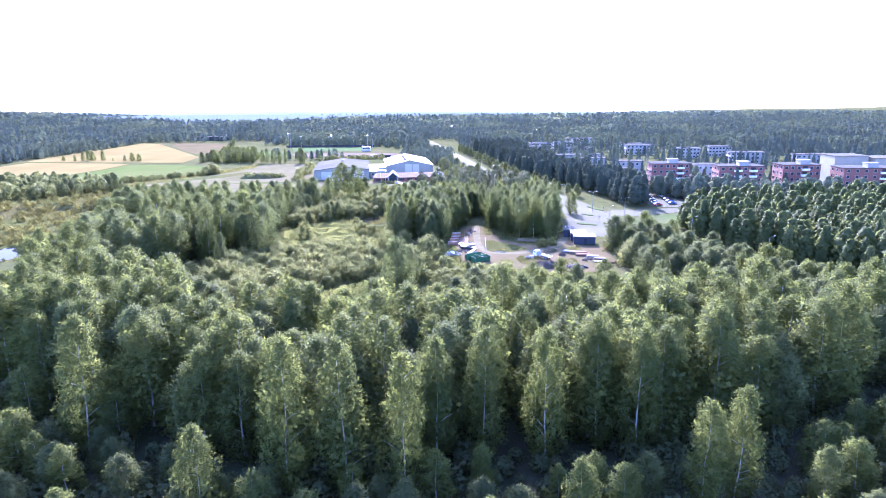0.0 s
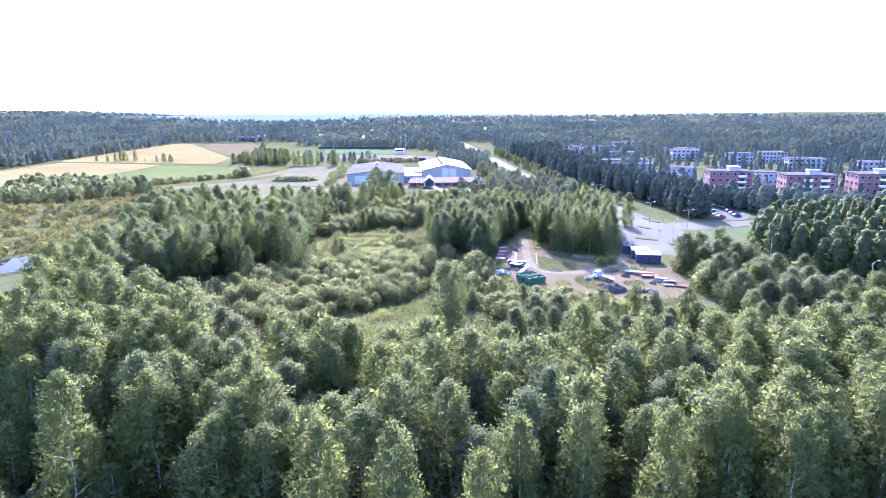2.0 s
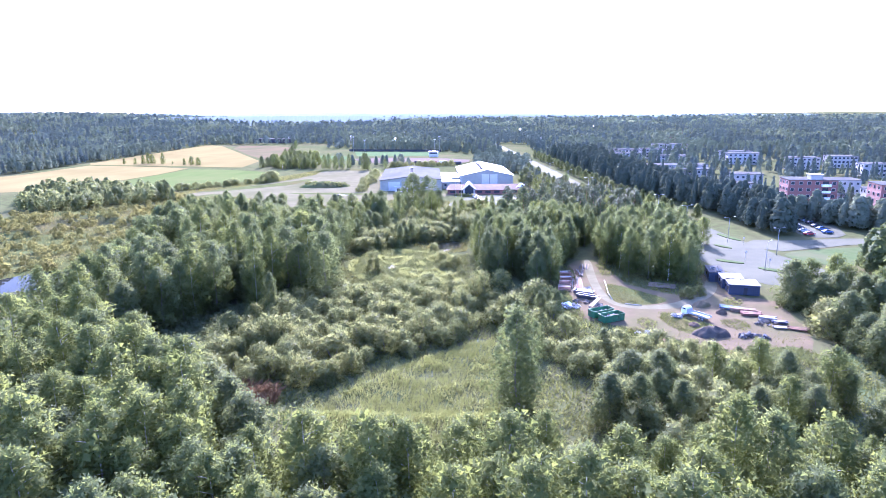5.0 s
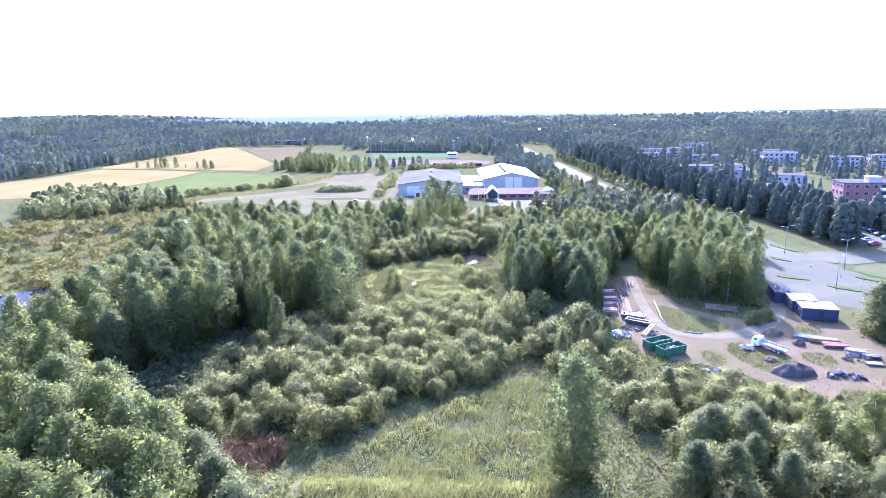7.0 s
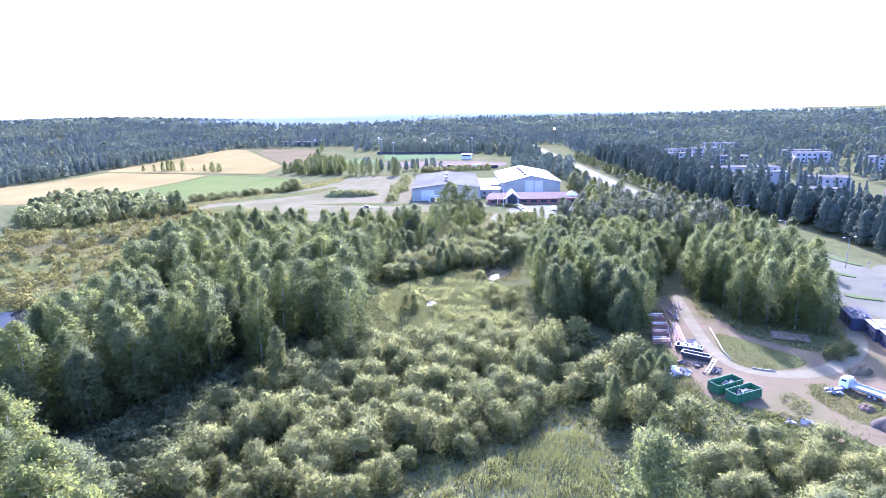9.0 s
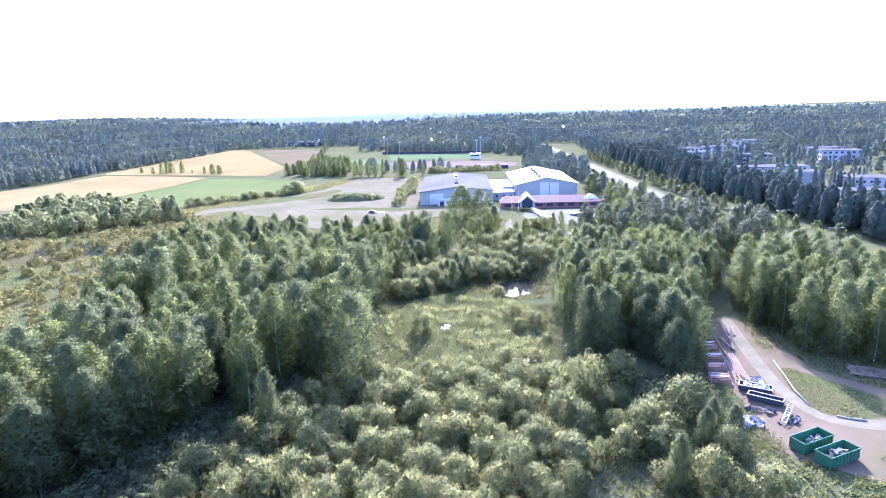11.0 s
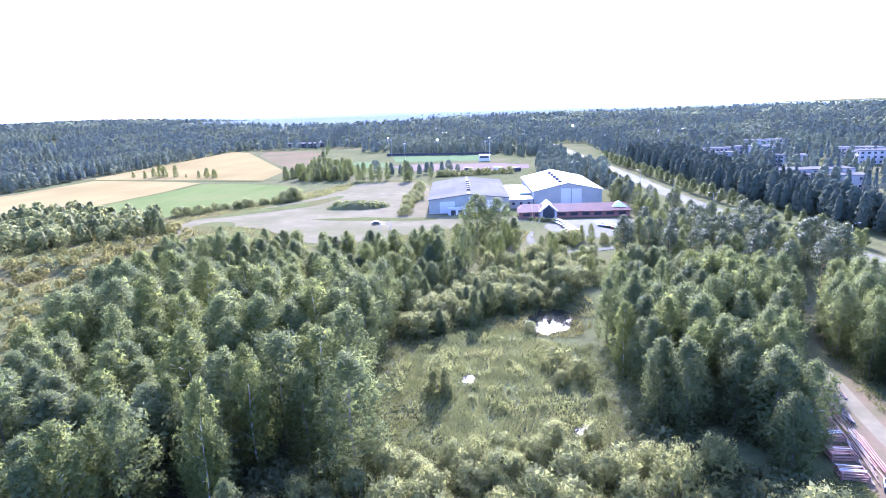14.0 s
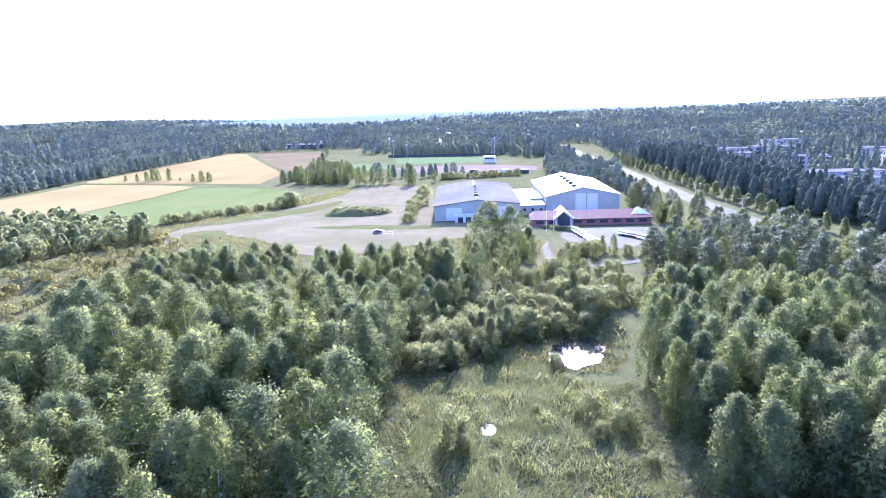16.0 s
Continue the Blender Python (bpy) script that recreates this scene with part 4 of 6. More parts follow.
def woods(name, pts, lo, hi, n, size, label, mat=None, wide=0.22, cones=0, jitter=0.4):
    rng = np.random.default_rng(len(pts))
    if len(pts) == 0:
        return None
    pts = np.asarray(pts, float)
    shapes = [clump(rng, n, wide * rng.uniform(0.7, 1.3), size * (0.8 if k < cones else 1), k < cones, jitter) for k in range(8)]
    z = ground_height(pts[:, 0], pts[:, 1])
    out, normals = [], []
    pick = rng.integers(0, 8, len(pts))
    for k in range(8):
        q = pts[pick == k]
        if not len(q):
            continue
        h = rng.uniform(lo, hi, len(q))
        a = rng.uniform(0, 6.28, len(q))
        w = h * rng.uniform(0.8, 1.3, len(q))
        s, o = shapes[k][0].reshape(-1, 3), shapes[k][1]
        ca, sa = np.cos(a)[:, None], np.sin(a)[:, None]
        X = (s[None, :, 0] * ca - s[None, :, 1] * sa) * w[:, None] + q[:, 0, None]
        Y = (s[None, :, 0] * sa + s[None, :, 1] * ca) * w[:, None] + q[:, 1, None]
        Z = s[None, :, 2] * h[:, None] + z[pick == k][:, None]
        out.append(np.stack([X, Y, Z], 2).reshape(-1, 3, 3))
        normals.append(np.stack([o[None, :, 0] * ca - o[None, :, 1] * sa, o[None, :, 0] * sa + o[None, :, 1] * ca, np.repeat(o[None, :, 2], len(q), 0)], 2).reshape(-1, 3))
    return tagged(new(name, tri_mesh(name, np.concatenate(out), mat or M_HAZED_WOODS, np.concatenate(normals))), label, "woods", kind="stuff")


OPEN = [WHEAT_FAR, WHEAT_NEAR, CROP, FALLOW, YARD, TURF, PARK_TURF, COURT, ROAD, BRANCH, CARPARK_EAST, PARKING]
BUILT = [[(104, 470), (112, 380), (128, 336), (150, 300), (330, 250), (340, 440), (300, 640), (180, 720), (110, 700), (100, 620)],
         [(-75, 400), (-75, 495), (30, 495), (30, 395)], [(-330, 930), (-270, 900), (-250, 960), (-320, 990)]]
LINE_EAST = [(68, 640), (78, 450), (91, 385), (101, 338), (106, 300), (102, 282), (114, 284), (118, 306), (128, 336), (112, 380), (106, 450), (104, 640)]
WOOD_EAST = [(108, 246), (106, 205), (118, 172), (132, 130), (170, 120), (240, 190), (250, 262), (215, 268), (165, 258), (140, 262), (130, 262)]
line = scatter(LINE_EAST, 5.4)
woods("roadside_wood", [q for q in line if q[1] < 410], 11, 15.5, 700, 0.050, "dark dense mixed wood along the road", M_HAZED_ROADWOOD, 0.21, 1, 0.3)
woods("roadside_wood", [q for q in line if q[1] >= 410], 11, 15.5, 460, 0.062, "dark dense mixed wood along the road", M_HAZED_ROADWOOD, 0.21, 2, 0.3)
TOWN = [(128, 322), (140, 318), (165, 300), (215, 282), (250, 276), (250, 268), (165, 260), (147, 282)]
woods("town_trees", scatter(TOWN, 5.2), 9, 14, 520, 0.06, "garden trees before the apartment blocks", M_HAZED_WOODS, 0.26)
for stand_of in ([(-150, 757), (-40, 735), (-5, 690), (6, 760), (-150, 800)], [(-8, 500), (30, 500), (38, 560), (28, 650), (0, 650), (-6, 600)], [(-128, 575), (-90, 572), (-60, 574), (-60, 584), (-128, 586)], [(26, 440), (40, 436), (36, 500), (26, 500)]):
    woods("park_trees", scatter(stand_of, 8.5), 6, 12, 300, 0.085, "stand of leafy park trees near the sports ground", M_HAZED_WOODS, 0.28)
woods("birch_wood", scatter(WOOD_EAST, 5.6, (BRANCH, LAWN_ROAD)), 9.5, 15.5, 560, 0.052, "dense young birch wood beyond the road", M_ASPEN, 0.2, 1, 0.6)
R2 = np.random.default_rng(21)


def far_points(y0, y1, gap, keep_built):
    ys = np.arange(y0, y1, gap)
    pts = []
    for y in ys:
        half = 0.92 * y + 150
        x = np.arange(-half, half, gap)
        pts.append(np.stack([x + R2.uniform(-0.45, 0.45, len(x)) * gap, y + R2.uniform(-0.45, 0.45, len(x)) * gap], 1))
    p = np.concatenate(pts)
    ok = np.ones(len(p), bool)
    for poly in OPEN + [LINE_EAST, MEADOW_WEST, [(60, 296), (96, 296), (104, 284), (101, 338), (91, 385), (78, 450), (68, 640), (45, 640)]]:
        ok &= ~inside_np(poly, p[:, 0], p[:, 1])
    for poly in BUILT:
        ok &= ~(inside_np(poly, p[:, 0], p[:, 1]) & (R2.uniform(0, 1, len(p)) > keep_built))
    # land left open round the fields, the yard, the avenue and the pitch
    x, y = p[:, 0], p[:, 1]
    ok &= ~((x > -380) & (x < 62) & (y < 640))
    ok &= ~((x > -190) & (x < -5) & (y < 800) & (y > 600))
    ok &= ~((x > -360) & (x < -190) & (y < 890))
    ok &= ~((x > 20) & (x < 62) & (y < 860))
    ok &= ~((x > 60) & (x < 260) & (y < 300))
    gaps = np.sin(x * 0.013 + 2) * np.sin(y * 0.011) + 0.5 * np.sin(x * 0.04 + y * 0.03)
    ok &= gaps < 1.15
    return p[ok]


def far_woods(p, lo, hi, n, size, label, wide, share):
    """Stands of conifers and of leafy trees side by side."""
    side = np.array([noise.noise((x * 0.011, y * 0.008, 4.0)) for x, y in p]) + R2.uniform(-0.28, 0.28, len(p)) < share
    woods("conifer_wood", p[side], lo + 1, hi + 1.5, n, size * 0.9, label + " of spruce and pine", M_HAZED_SPRUCE, wide * 0.85, 6, 0.2)
    woods("leafy_wood", p[~side], lo, hi, n, size, label + " of birch and aspen", M_HAZED_WOODS, wide, 1, 0.2)


near_wood = far_points(300, 800, 7.5, 0.38)
near_by = (near_wood[:, 1] < 560) & (near_wood[:, 0] > 60) & (near_wood[:, 0] < 480)
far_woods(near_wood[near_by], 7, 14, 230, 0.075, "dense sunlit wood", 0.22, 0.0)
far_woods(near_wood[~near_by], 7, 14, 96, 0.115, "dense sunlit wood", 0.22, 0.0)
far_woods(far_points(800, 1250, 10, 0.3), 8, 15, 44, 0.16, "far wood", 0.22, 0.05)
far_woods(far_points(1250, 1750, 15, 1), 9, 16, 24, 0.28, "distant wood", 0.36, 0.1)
grove([(-34, 300), (-8, 296), (4, 304), (0, 326), (-12, 331), (-38, 318)], 6.5, (("young_birch_tree", 0.45, 5, 7.5), ("willow_bush", 0.55, 3.5, 5.5)), (FOOTPATH,), "young trees behind the pond")
grove([(-50, 324), (-22, 322), (-8, 332), (-24, 338), (-26, 352), (-50, 350)], 6.5, (("young_birch_tree", 0.5, 6, 10), ("willow_bush", 0.3, 3, 5), ("aspen_tree", 0.2, 7, 10)), (FOOTPATH,), "young trees before the halls")
grove([(-16, 340), (8, 347), (2, 355), (-6, 360), (-16, 358)], 5.5, (("young_birch_tree", 0.4, 5, 8), ("willow_bush", 0.6, 2.5, 4.5)), (FOOTPATH, PARKING), "young trees before the halls")
woods("shaded_scrub", scatter([(-94, 156), (-76, 149), (-62, 152), (-70, 172), (-58, 208), (-66, 218), (-84, 192), (-88, 172)], 1.9) + scatter([(-10, 208), (8, 203), (9, 209), (-2, 216), (-8, 226), (-12, 234)], 1.9), 0.9, 2.6, 150, 0.12, "low scrub in the shade of the groves", M_BRAMBLE, 0.62, 0, 1.2)
SCRUB = [(-290, 420), (-262, 440), (-222, 436), (-192, 402), (-186, 380), (-205, 352), (-240, 340)]
woods("field_scrub", scatter(SCRUB, 6.5, (CROP, WHEAT_NEAR)), 5, 9.5, 320, 0.085, "tall scrub of alder and willow beside the fields", M_WILLOW, 0.36, 0, 0.9)
woods("mound_scrub", [(-105 + 13 * math.cos(0.7 * k) * math.sqrt(k / 46), 437 + 6 * math.sin(0.7 * k) * math.sqrt(k / 46)) for k in range(46)], 2.2, 3.7, 130, 0.14, "weeds and brush growing on the soil mound", M_WILLOW, 0.5, 0, 1.0)
woods("meadow_scrub", scatter(MEADOW_WEST, 4.6, (POND_WEST,), keep=0.55), 1.2, 3.9, 200, 0.12, "low tawny bushes scattered over the wet meadow", M_MEADOW, 0.6, 0, 1.2)
woods("undergrowth", scatter([(-60, 30), (60, 30), (100, 70), (104, 106), (70, 86), (18, 78), (-22, 74), (-66, 98), (-104, 124), (-110, 90)], 3.6, keep=0.85), 1.2, 4.0, 260, 0.095, "shaded undergrowth at the wood's edge", M_BRAMBLE, 0.5, 0, 1.0)


# ---- reeds and grass ----
POND_CORE = [(-19.5 + 0.85 * (x + 19.5), 277 + 0.85 * (y - 277)) for x, y in POND]
def tufts(name, poly, gap, length, width, label, mat, wind=0.5, per=5, avoid=(), category="reeds"):
    """Bent blades in tufts, leaning with the wind in drifts."""
    rng = np.random.default_rng(int(gap * 100))
    pts = np.array(scatter(smooth_outline(poly, 2), gap, avoid, rng))
    n = len(pts)
    lean = np.array([noise.noise((x * 0.12, y * 0.12, 3.0)) * 7 for x, y in pts])
    thick = np.array([0.55 + 0.6 * (noise.noise((x * 0.22, y * 0.22, 9.0)) + 0.5) + 0.5 * (noise.noise((x * 0.7, y * 0.7, 5.0)) + 0.3) for x, y in pts])
    zs = ground_height(pts[:, 0], pts[:, 1])
    out = []
    for k in range(per):
        a = lean + rng.normal(0, 0.7, n)
        L = length * thick * rng.uniform(0.6, 1.25, n)
        out_d = wind * rng.uniform(0.4, 1.3, n)
        base = np.stack([pts[:, 0] + rng.normal(0, gap * 0.35, n), pts[:, 1] + rng.normal(0, gap * 0.35, n), zs], 1)
        d = np.stack([np.cos(a) * out_d, np.sin(a) * out_d, np.ones(n)], 1)
        d /= np.linalg.norm(d, axis=1)[:, None]
        s = np.stack([-np.sin(a + rng.normal(0, 0.8, n)), np.cos(a), np.zeros(n)], 1) * (width * rng.uniform(0.6, 1.3, n))[:, None]
        mid = base + d * (L * 0.6)[:, None]
        tip = mid + (d + np.stack([np.cos(a), np.sin(a), -0.9 * np.ones(n)], 1) * wind) * (L * 0.5)[:, None]
        out += [np.stack([base - s, base + s, mid + s], 1), np.stack([mid - s, mid + s, tip], 1)]
    return tagged(new(name, tri_mesh(name, np.concatenate(out), mat)), label, category, kind="stuff")


tufts("reed_bed", REED_NORTH, 0.60, 1.15, 0.11, "wind-laid pale green reed bed", M_REEDBED, 0.38, 5, ([(-20, 226), (-19, 228), (-17, 229), (-16, 227.5), (-17.5, 224.5)], PUDDLE_SMALL, POND_CORE))
tufts("sedge_bed", REED_NEAR, 0.55, 0.95, 0.09, "dense upright sedge and reed bed", M_SEDGE, 0.28, 5)
tufts("sedge", MEADOW_WEST, 1.9, 0.9, 0.22, "tawny sedge tussocks of the wet meadow", M_MEADOW, 0.6, 4, (POND_WEST,))
tufts("tall_grass", [(-76, 150), (-62, 205), (-50, 216), (-14, 214), (12, 202), (16, 188), (30, 178), (50, 162), (66, 168), (70, 148), (50, 128), (2, 128), (-36, 130)], 1.15, 0.9, 0.17, "tall green grass and nettles between the bushes", M_REED, 0.5, 5, (WORKS, REED_NEAR), "grass")
tufts("tall_grass", [(-60, 260), (-48, 268), (-30, 270), (-10, 264), (-8, 300), (-30, 316), (-60, 300)], 1.2, 1.1, 0.17, "tall sedge round the pond", M_MEADOW, 0.5, 5, (POND_CORE,), "grass")
tufts("dry_grass", [(-215, 400), (-185, 425), (-160, 470), (-135, 540), (-120, 540), (-130, 480), (-175, 416), (-60, 404), (-18, 372), (-20, 350), (-60, 345), (-104, 348), (-150, 345), (-178, 372)], 2.0, 0.8, 0.25, "dry tawny grass round the gravel yard", M_MEADOW, 0.5, 4, (YARD, YARD_LOOP, FOOTPATH), "grass")
tufts("marsh_grass", [(-66, 205), (-58, 262), (-50, 268), (-20, 262), (-6, 262), (0, 204), (-14, 206), (-34, 202), (-56, 210)], 1.0, 1.2, 0.14, "tall marsh grass round the reed bed", M_REED, 0.7, 5, (REED_NORTH, POND_CORE), "grass")
for patch in ([(33, 189), (37, 195), (42, 188), (46, 182), (44, 176), (37, 178)], [(9, 199), (11, 213), (15, 213), (16, 200), (15, 190), (9, 192)], [(44, 172), (58, 172), (62, 164), (46, 160)], [(27, 186), (31, 191), (33, 186), (30, 181)], [(8, 190), (13, 197), (17, 194), (16, 188)], [(20, 182), (28, 184), (30, 178), (24, 178)], [(46, 187), (52, 190), (54, 184), (49, 180)], [(16, 216), (18, 238), (21, 240), (21, 222)], [(28, 224), (29, 242), (31, 240), (31, 226)], [(52, 198), (56, 206), (60, 204), (57, 198)]):
    tufts("weeds", patch, 0.8, 0.6, 0.12, "clump of green weeds in the storage yard", M_REED, 0.5, 5, (), "weeds")
tufts("dock_patch", [(-60, 148), (-58, 155), (-51, 156), (-47, 152), (-48, 146), (-54, 144)], 0.6, 2.6, 0.13, "rust-red seeding dock among the willows", M_DOCK, 0.4, 5, (), "weeds")

tufts("tall_grass", [(31, 226), (36, 214), (46, 206), (54, 214), (57, 228), (62, 230), (66, 268), (36, 268), (30, 246)], 1.1, 0.8, 0.15, "shaded grass under the trees by the storage yard", M_REED, 0.5, 4, (), "grass")
tufts("dry_grass", VERGE, 0.8, 0.4, 0.12, "dry grass on the island between the tracks", M_MEADOW, 0.5, 4, (), "grass")
tufts("dry_grass", [(46, 164), (60, 168), (66, 186), (62, 192), (52, 180), (44, 182), (30, 182), (38, 171)], 1.3, 0.35, 0.14, "thin dry grass spreading over the dirt yard", M_MEADOW, 0.5, 3, (), "grass")

# ---- buildings ----
def gable_body(name, w, d, eave, ridge, mat):
    v = [(0, 0, -0.3), (w, 0, -0.3), (w, d, -0.3), (0, d, -0.3), (0, 0, eave), (w, 0, eave), (w, d, eave), (0, d, eave), (w / 2, 0, ridge), (w / 2, d, ridge)]
    f = [(0, 1, 5, 8, 4), (1, 2, 6, 5), (2, 3, 7, 9, 6), (3, 0, 4, 7), (0, 3, 2, 1), (4, 8, 9, 7), (8, 5, 6, 9)]
    return mesh_of(name, v, f, mat)


def gable_roof(name, w, d, eave, ridge, over, thick, mat):
    """Two thick slopes with overhang."""
    sl = (ridge - eave) / (w / 2)
    xs = [(-over, eave - over * sl), (w / 2, ridge), (w + over, eave - over * sl)]
    v, f = [], []
    for y in (-over, d + over):
        for x, z in xs:
            v.append((x, y, z + 0.03))
        for x, z in xs:
            v.append((x, y, z + 0.03 + thick))
    f = [(0, 1, 4, 3), (1, 2, 5, 4), (6, 9, 10, 7), (7, 10, 11, 8), (3, 4, 10, 9), (4, 5, 11, 10), (0, 6, 7, 1), (1, 7, 8, 2), (0, 3, 9, 6), (2, 8, 11, 5)]
    return mesh_of(name, v, f, mat)


def hall(x, y, yaw, w, d, eave, ridge, wall, roof, label, vents, panels):
    t = thing("sports_hall", pose(x, y, 0, 0, 0, yaw), label, "hall")
    part("wall", gable_body("wall", w, d, eave, ridge, wall), t)
    part("roof", gable_roof("roof", w, d, eave, ridge, 0.5, 0.35, roof), t)
    for x0, x1, z1 in panels:
        part("wall_panel", box_mesh("wall_panel", M_PANEL, x0, -0.09, 0.2, x1, 0.05, z1, 0.02), t, "pale metal panel")
    vent = None
    for vx, vy in vents:
        if vent is None:
            bm = bmesh.new()
            add_box(bm, -0.9, -0.9, -0.3, 0.9, 0.9, 0.8, 0.05)
            add_box(bm, -1.1, -1.1, 0.8, 1.1, 1.1, 0.95, 0.03)
            vent = to_mesh(bm, "roof_vent", M_DARKSTEEL)
        vz = eave + (ridge - eave) * (1 - abs(vx - w / 2) / (w / 2)) + 0.38
        part("roof_vent", vent, t, "dark roof vent", pose(vx, vy, vz))
    part("ridge_cap", box_mesh("ridge_cap", M_DARKSTEEL if wall is M_WALL_BLUE else M_STEEL, w / 2 - 0.25, -0.5, ridge + 0.3, w / 2 + 0.25, d + 0.5, ridge + 0.48, 0.03), t)
    part("plinth", box_mesh("plinth", M_CONCRETE, -0.06, -0.06, -0.3, w + 0.06, d + 0.06, 0.5), t)
    return t


hall_a = hall(-65.5, 413.5, 4.5, 37.5, 66, 6.4, 8.6, M_WALL_BLUE, M_ROOF_GREY, "long low sports hall, pale blue walls, grey felt roof", [(18.8, 12 + 7 * k) for k in range(5)], ((5, 12, 5.6), (27, 34, 5.6)))
hall_b = hall(-16.5, 426, 4.0, 32.5, 56, 7.6, 11.2, M_WALL_BLUE, M_ROOF_WHITE, "tall sports hall with pale blue walls, bright white roof", [(13.5, 6 + 9 * k) for k in range(5)], ((13, 17.6, 8.6), (18.2, 22.8, 8.4)))
ent = thing("hall_porch", pose(-56.5, 413.2, 0, 0, 0, 4.5), "low white flat-roofed porch against the grey-roofed hall", "porch")
part("wall", box_mesh("wall", M_PANEL, 0, -4.0, -0.2, 8, -0.12, 3.0), ent)
part("roof", box_mesh("roof", M_ROOF_WHITE, -0.3, -4.3, 3.0, 8.3, -0.12, 3.25, 0.03), ent)
for k in range(2):
    part("door", box_mesh("door", M_GLASS, 1.2 + 3.4 * k, -4.06, 0, 3.4 + 3.4 * k, -3.98, 2.3), ent, "glazed double door")


def flat_block(name, x, y, yaw, w, d, h, wall, roof, label, category, floors=0, cols=0, side=0, z=0.0, win=(1.3, 1.3), balconies=(), edge=0.35):
    """A flat-roofed house with a parapet, real window units on its front, and on a side wall where it shows."""
    t = thing(name, pose(x, y, z, 0, 0, yaw), label, category)
    part("wall", box_mesh("wall", wall, 0, 0, -1.0, w, d, h), t)
    bm = bmesh.new()
    add_box(bm, -edge, -edge, h, w + edge, d + edge, h + 0.28, 0.04)
    part("roof", to_mesh(bm, "roof", roof), t)
    key = ("win", win)
    if floors and key not in MESHES:
        bm = bmesh.new()
        a, b = win
        for p0, p1 in (((-a / 2 - 0.1, -b / 2 - 0.1), (a / 2 + 0.1, -b / 2)), ((-a / 2 - 0.1, b / 2), (a / 2 + 0.1, b / 2 + 0.1)), ((-a / 2 - 0.1, -b / 2), (-a / 2, b / 2)), ((a / 2, -b / 2), (a / 2 + 0.1, b / 2))):
            add_box(bm, p0[0], -0.12, p0[1], p1[0], 0.02, p1[1])
        MESHES[key] = (to_mesh(bm, "window", M_CONCRETE), box_mesh("pane", M_GLASS, -a / 2, -0.05, -b / 2, a / 2, 0.01, b / 2))
    for fl in range(floors):
        zz = (fl + 0.55) * h / floors
        for c in range(cols):
            if c in balconies:
                continue
            wdw = part("window", MESHES[key][0], t, "", pose((c + 0.5) * w / cols, 0, zz))
            part("pane", MESHES[key][1], wdw)
        for c in range(side):
            wdw = part("window", MESHES[key][0], t, "", pose(0, (c + 0.5) * d / side, zz, 0, 0, -90))
            part("pane", MESHES[key][1], wdw)
        for c in balconies:
            bx = (c + 0.5) * w / cols
            bm = bmesh.new()
            add_box(bm, bx - 1.9, -1.5, zz - 1.4, bx + 1.9, 0, zz - 1.22)
            add_box(bm, bx - 1.9, -1.5, zz - 1.22, bx + 1.9, -1.4, zz - 0.3)
            add_box(bm, bx - 1.9, -1.4, zz - 1.22, bx - 1.8, 0, zz - 0.3)
            add_box(bm, bx + 1.8, -1.4, zz - 1.22, bx + 1.9, 0, zz - 0.3)
            part("balcony", to_mesh(bm, "balcony", M_WHITE), t, "white balcony")
            part("balcony_door", box_mesh("balcony_door", M_GLASS, bx - 1.2, -0.06, zz - 1.2, bx + 1.2, 0.02, zz + 0.9), t)
    return t


flat_block("link_building", -28, 424, 4, 11, 50, 4.2, M_WALL_BLUE, M_ROOF_WHITE, "low white-roofed link between the two halls", "building", 1, 3)
flat_block("link_building", -22.5, 436, 4, 5, 22, 5.4, M_WALL_BLUE, M_ROOF_WHITE, "white-roofed plant room beside the tall hall", "building")
# low red-roofed school wing
red = thing("pavilion", pose(-24, 398, 0, 0, 0, 1), "long low pavilion with dark red roof and brick walls", "building")
part("wall", box_mesh("wall", M_BRICK, 0, 0, -0.2, 47, 11, 2.9), red)
v = [(-0.8, -0.9, 2.8), (47.8, -0.9, 2.8), (47.8, 11.9, 2.8), (-0.8, 11.9, 2.8), (1.5, 5.5, 5.4), (45.5, 5.5, 5.4), (-0.8, -0.9, 2.6), (47.8, -0.9, 2.6), (47.8, 11.9, 2.6), (-0.8, 11.9, 2.6)]
part("roof", mesh_of("roof", v, [(0, 1, 5, 4), (1, 2, 5), (2, 3, 4, 5), (3, 0, 4), (6, 7, 1, 0), (7, 8, 2, 1), (8, 9, 3, 2), (9, 6, 0, 3), (9, 8, 7, 6)], M_ROOF_RED), red, "dark red tiled hipped roof")
for k in range(9):
    part("window", box_mesh("window", M_GLASS, 1.5 + 5.1 * k, -0.06, 0.9, 4.6 + 5.1 * k, 0.03, 2.2), red)
gab = thing("entrance_gable", pose(-15, 396.5, 0, 0, 0, 1), "glazed white entrance gable rising through the red roof", "porch")
part("wall", gable_body("wall", 7, 12, 3.4, 6.4, M_PLASTER), gab)
part("roof", gable_roof("roof", 7, 12, 3.4, 6.4, 0.5, 0.2, M_ROOF_WHITE), gab, "white metal roof")
part("window", mesh_of("window", [(1, -0.05, 0.3), (6, -0.05, 0.3), (6, -0.05, 3.6), (3.5, -0.05, 5.7), (1, -0.05, 3.6)], [(0, 1, 2, 3, 4)], M_GLASS), gab, "gable glazing")
tent = thing("pyramid_canopy", pose(19, 404, 0, 0, 0, 0), "small pavilion with white pyramid roof", "pavilion")
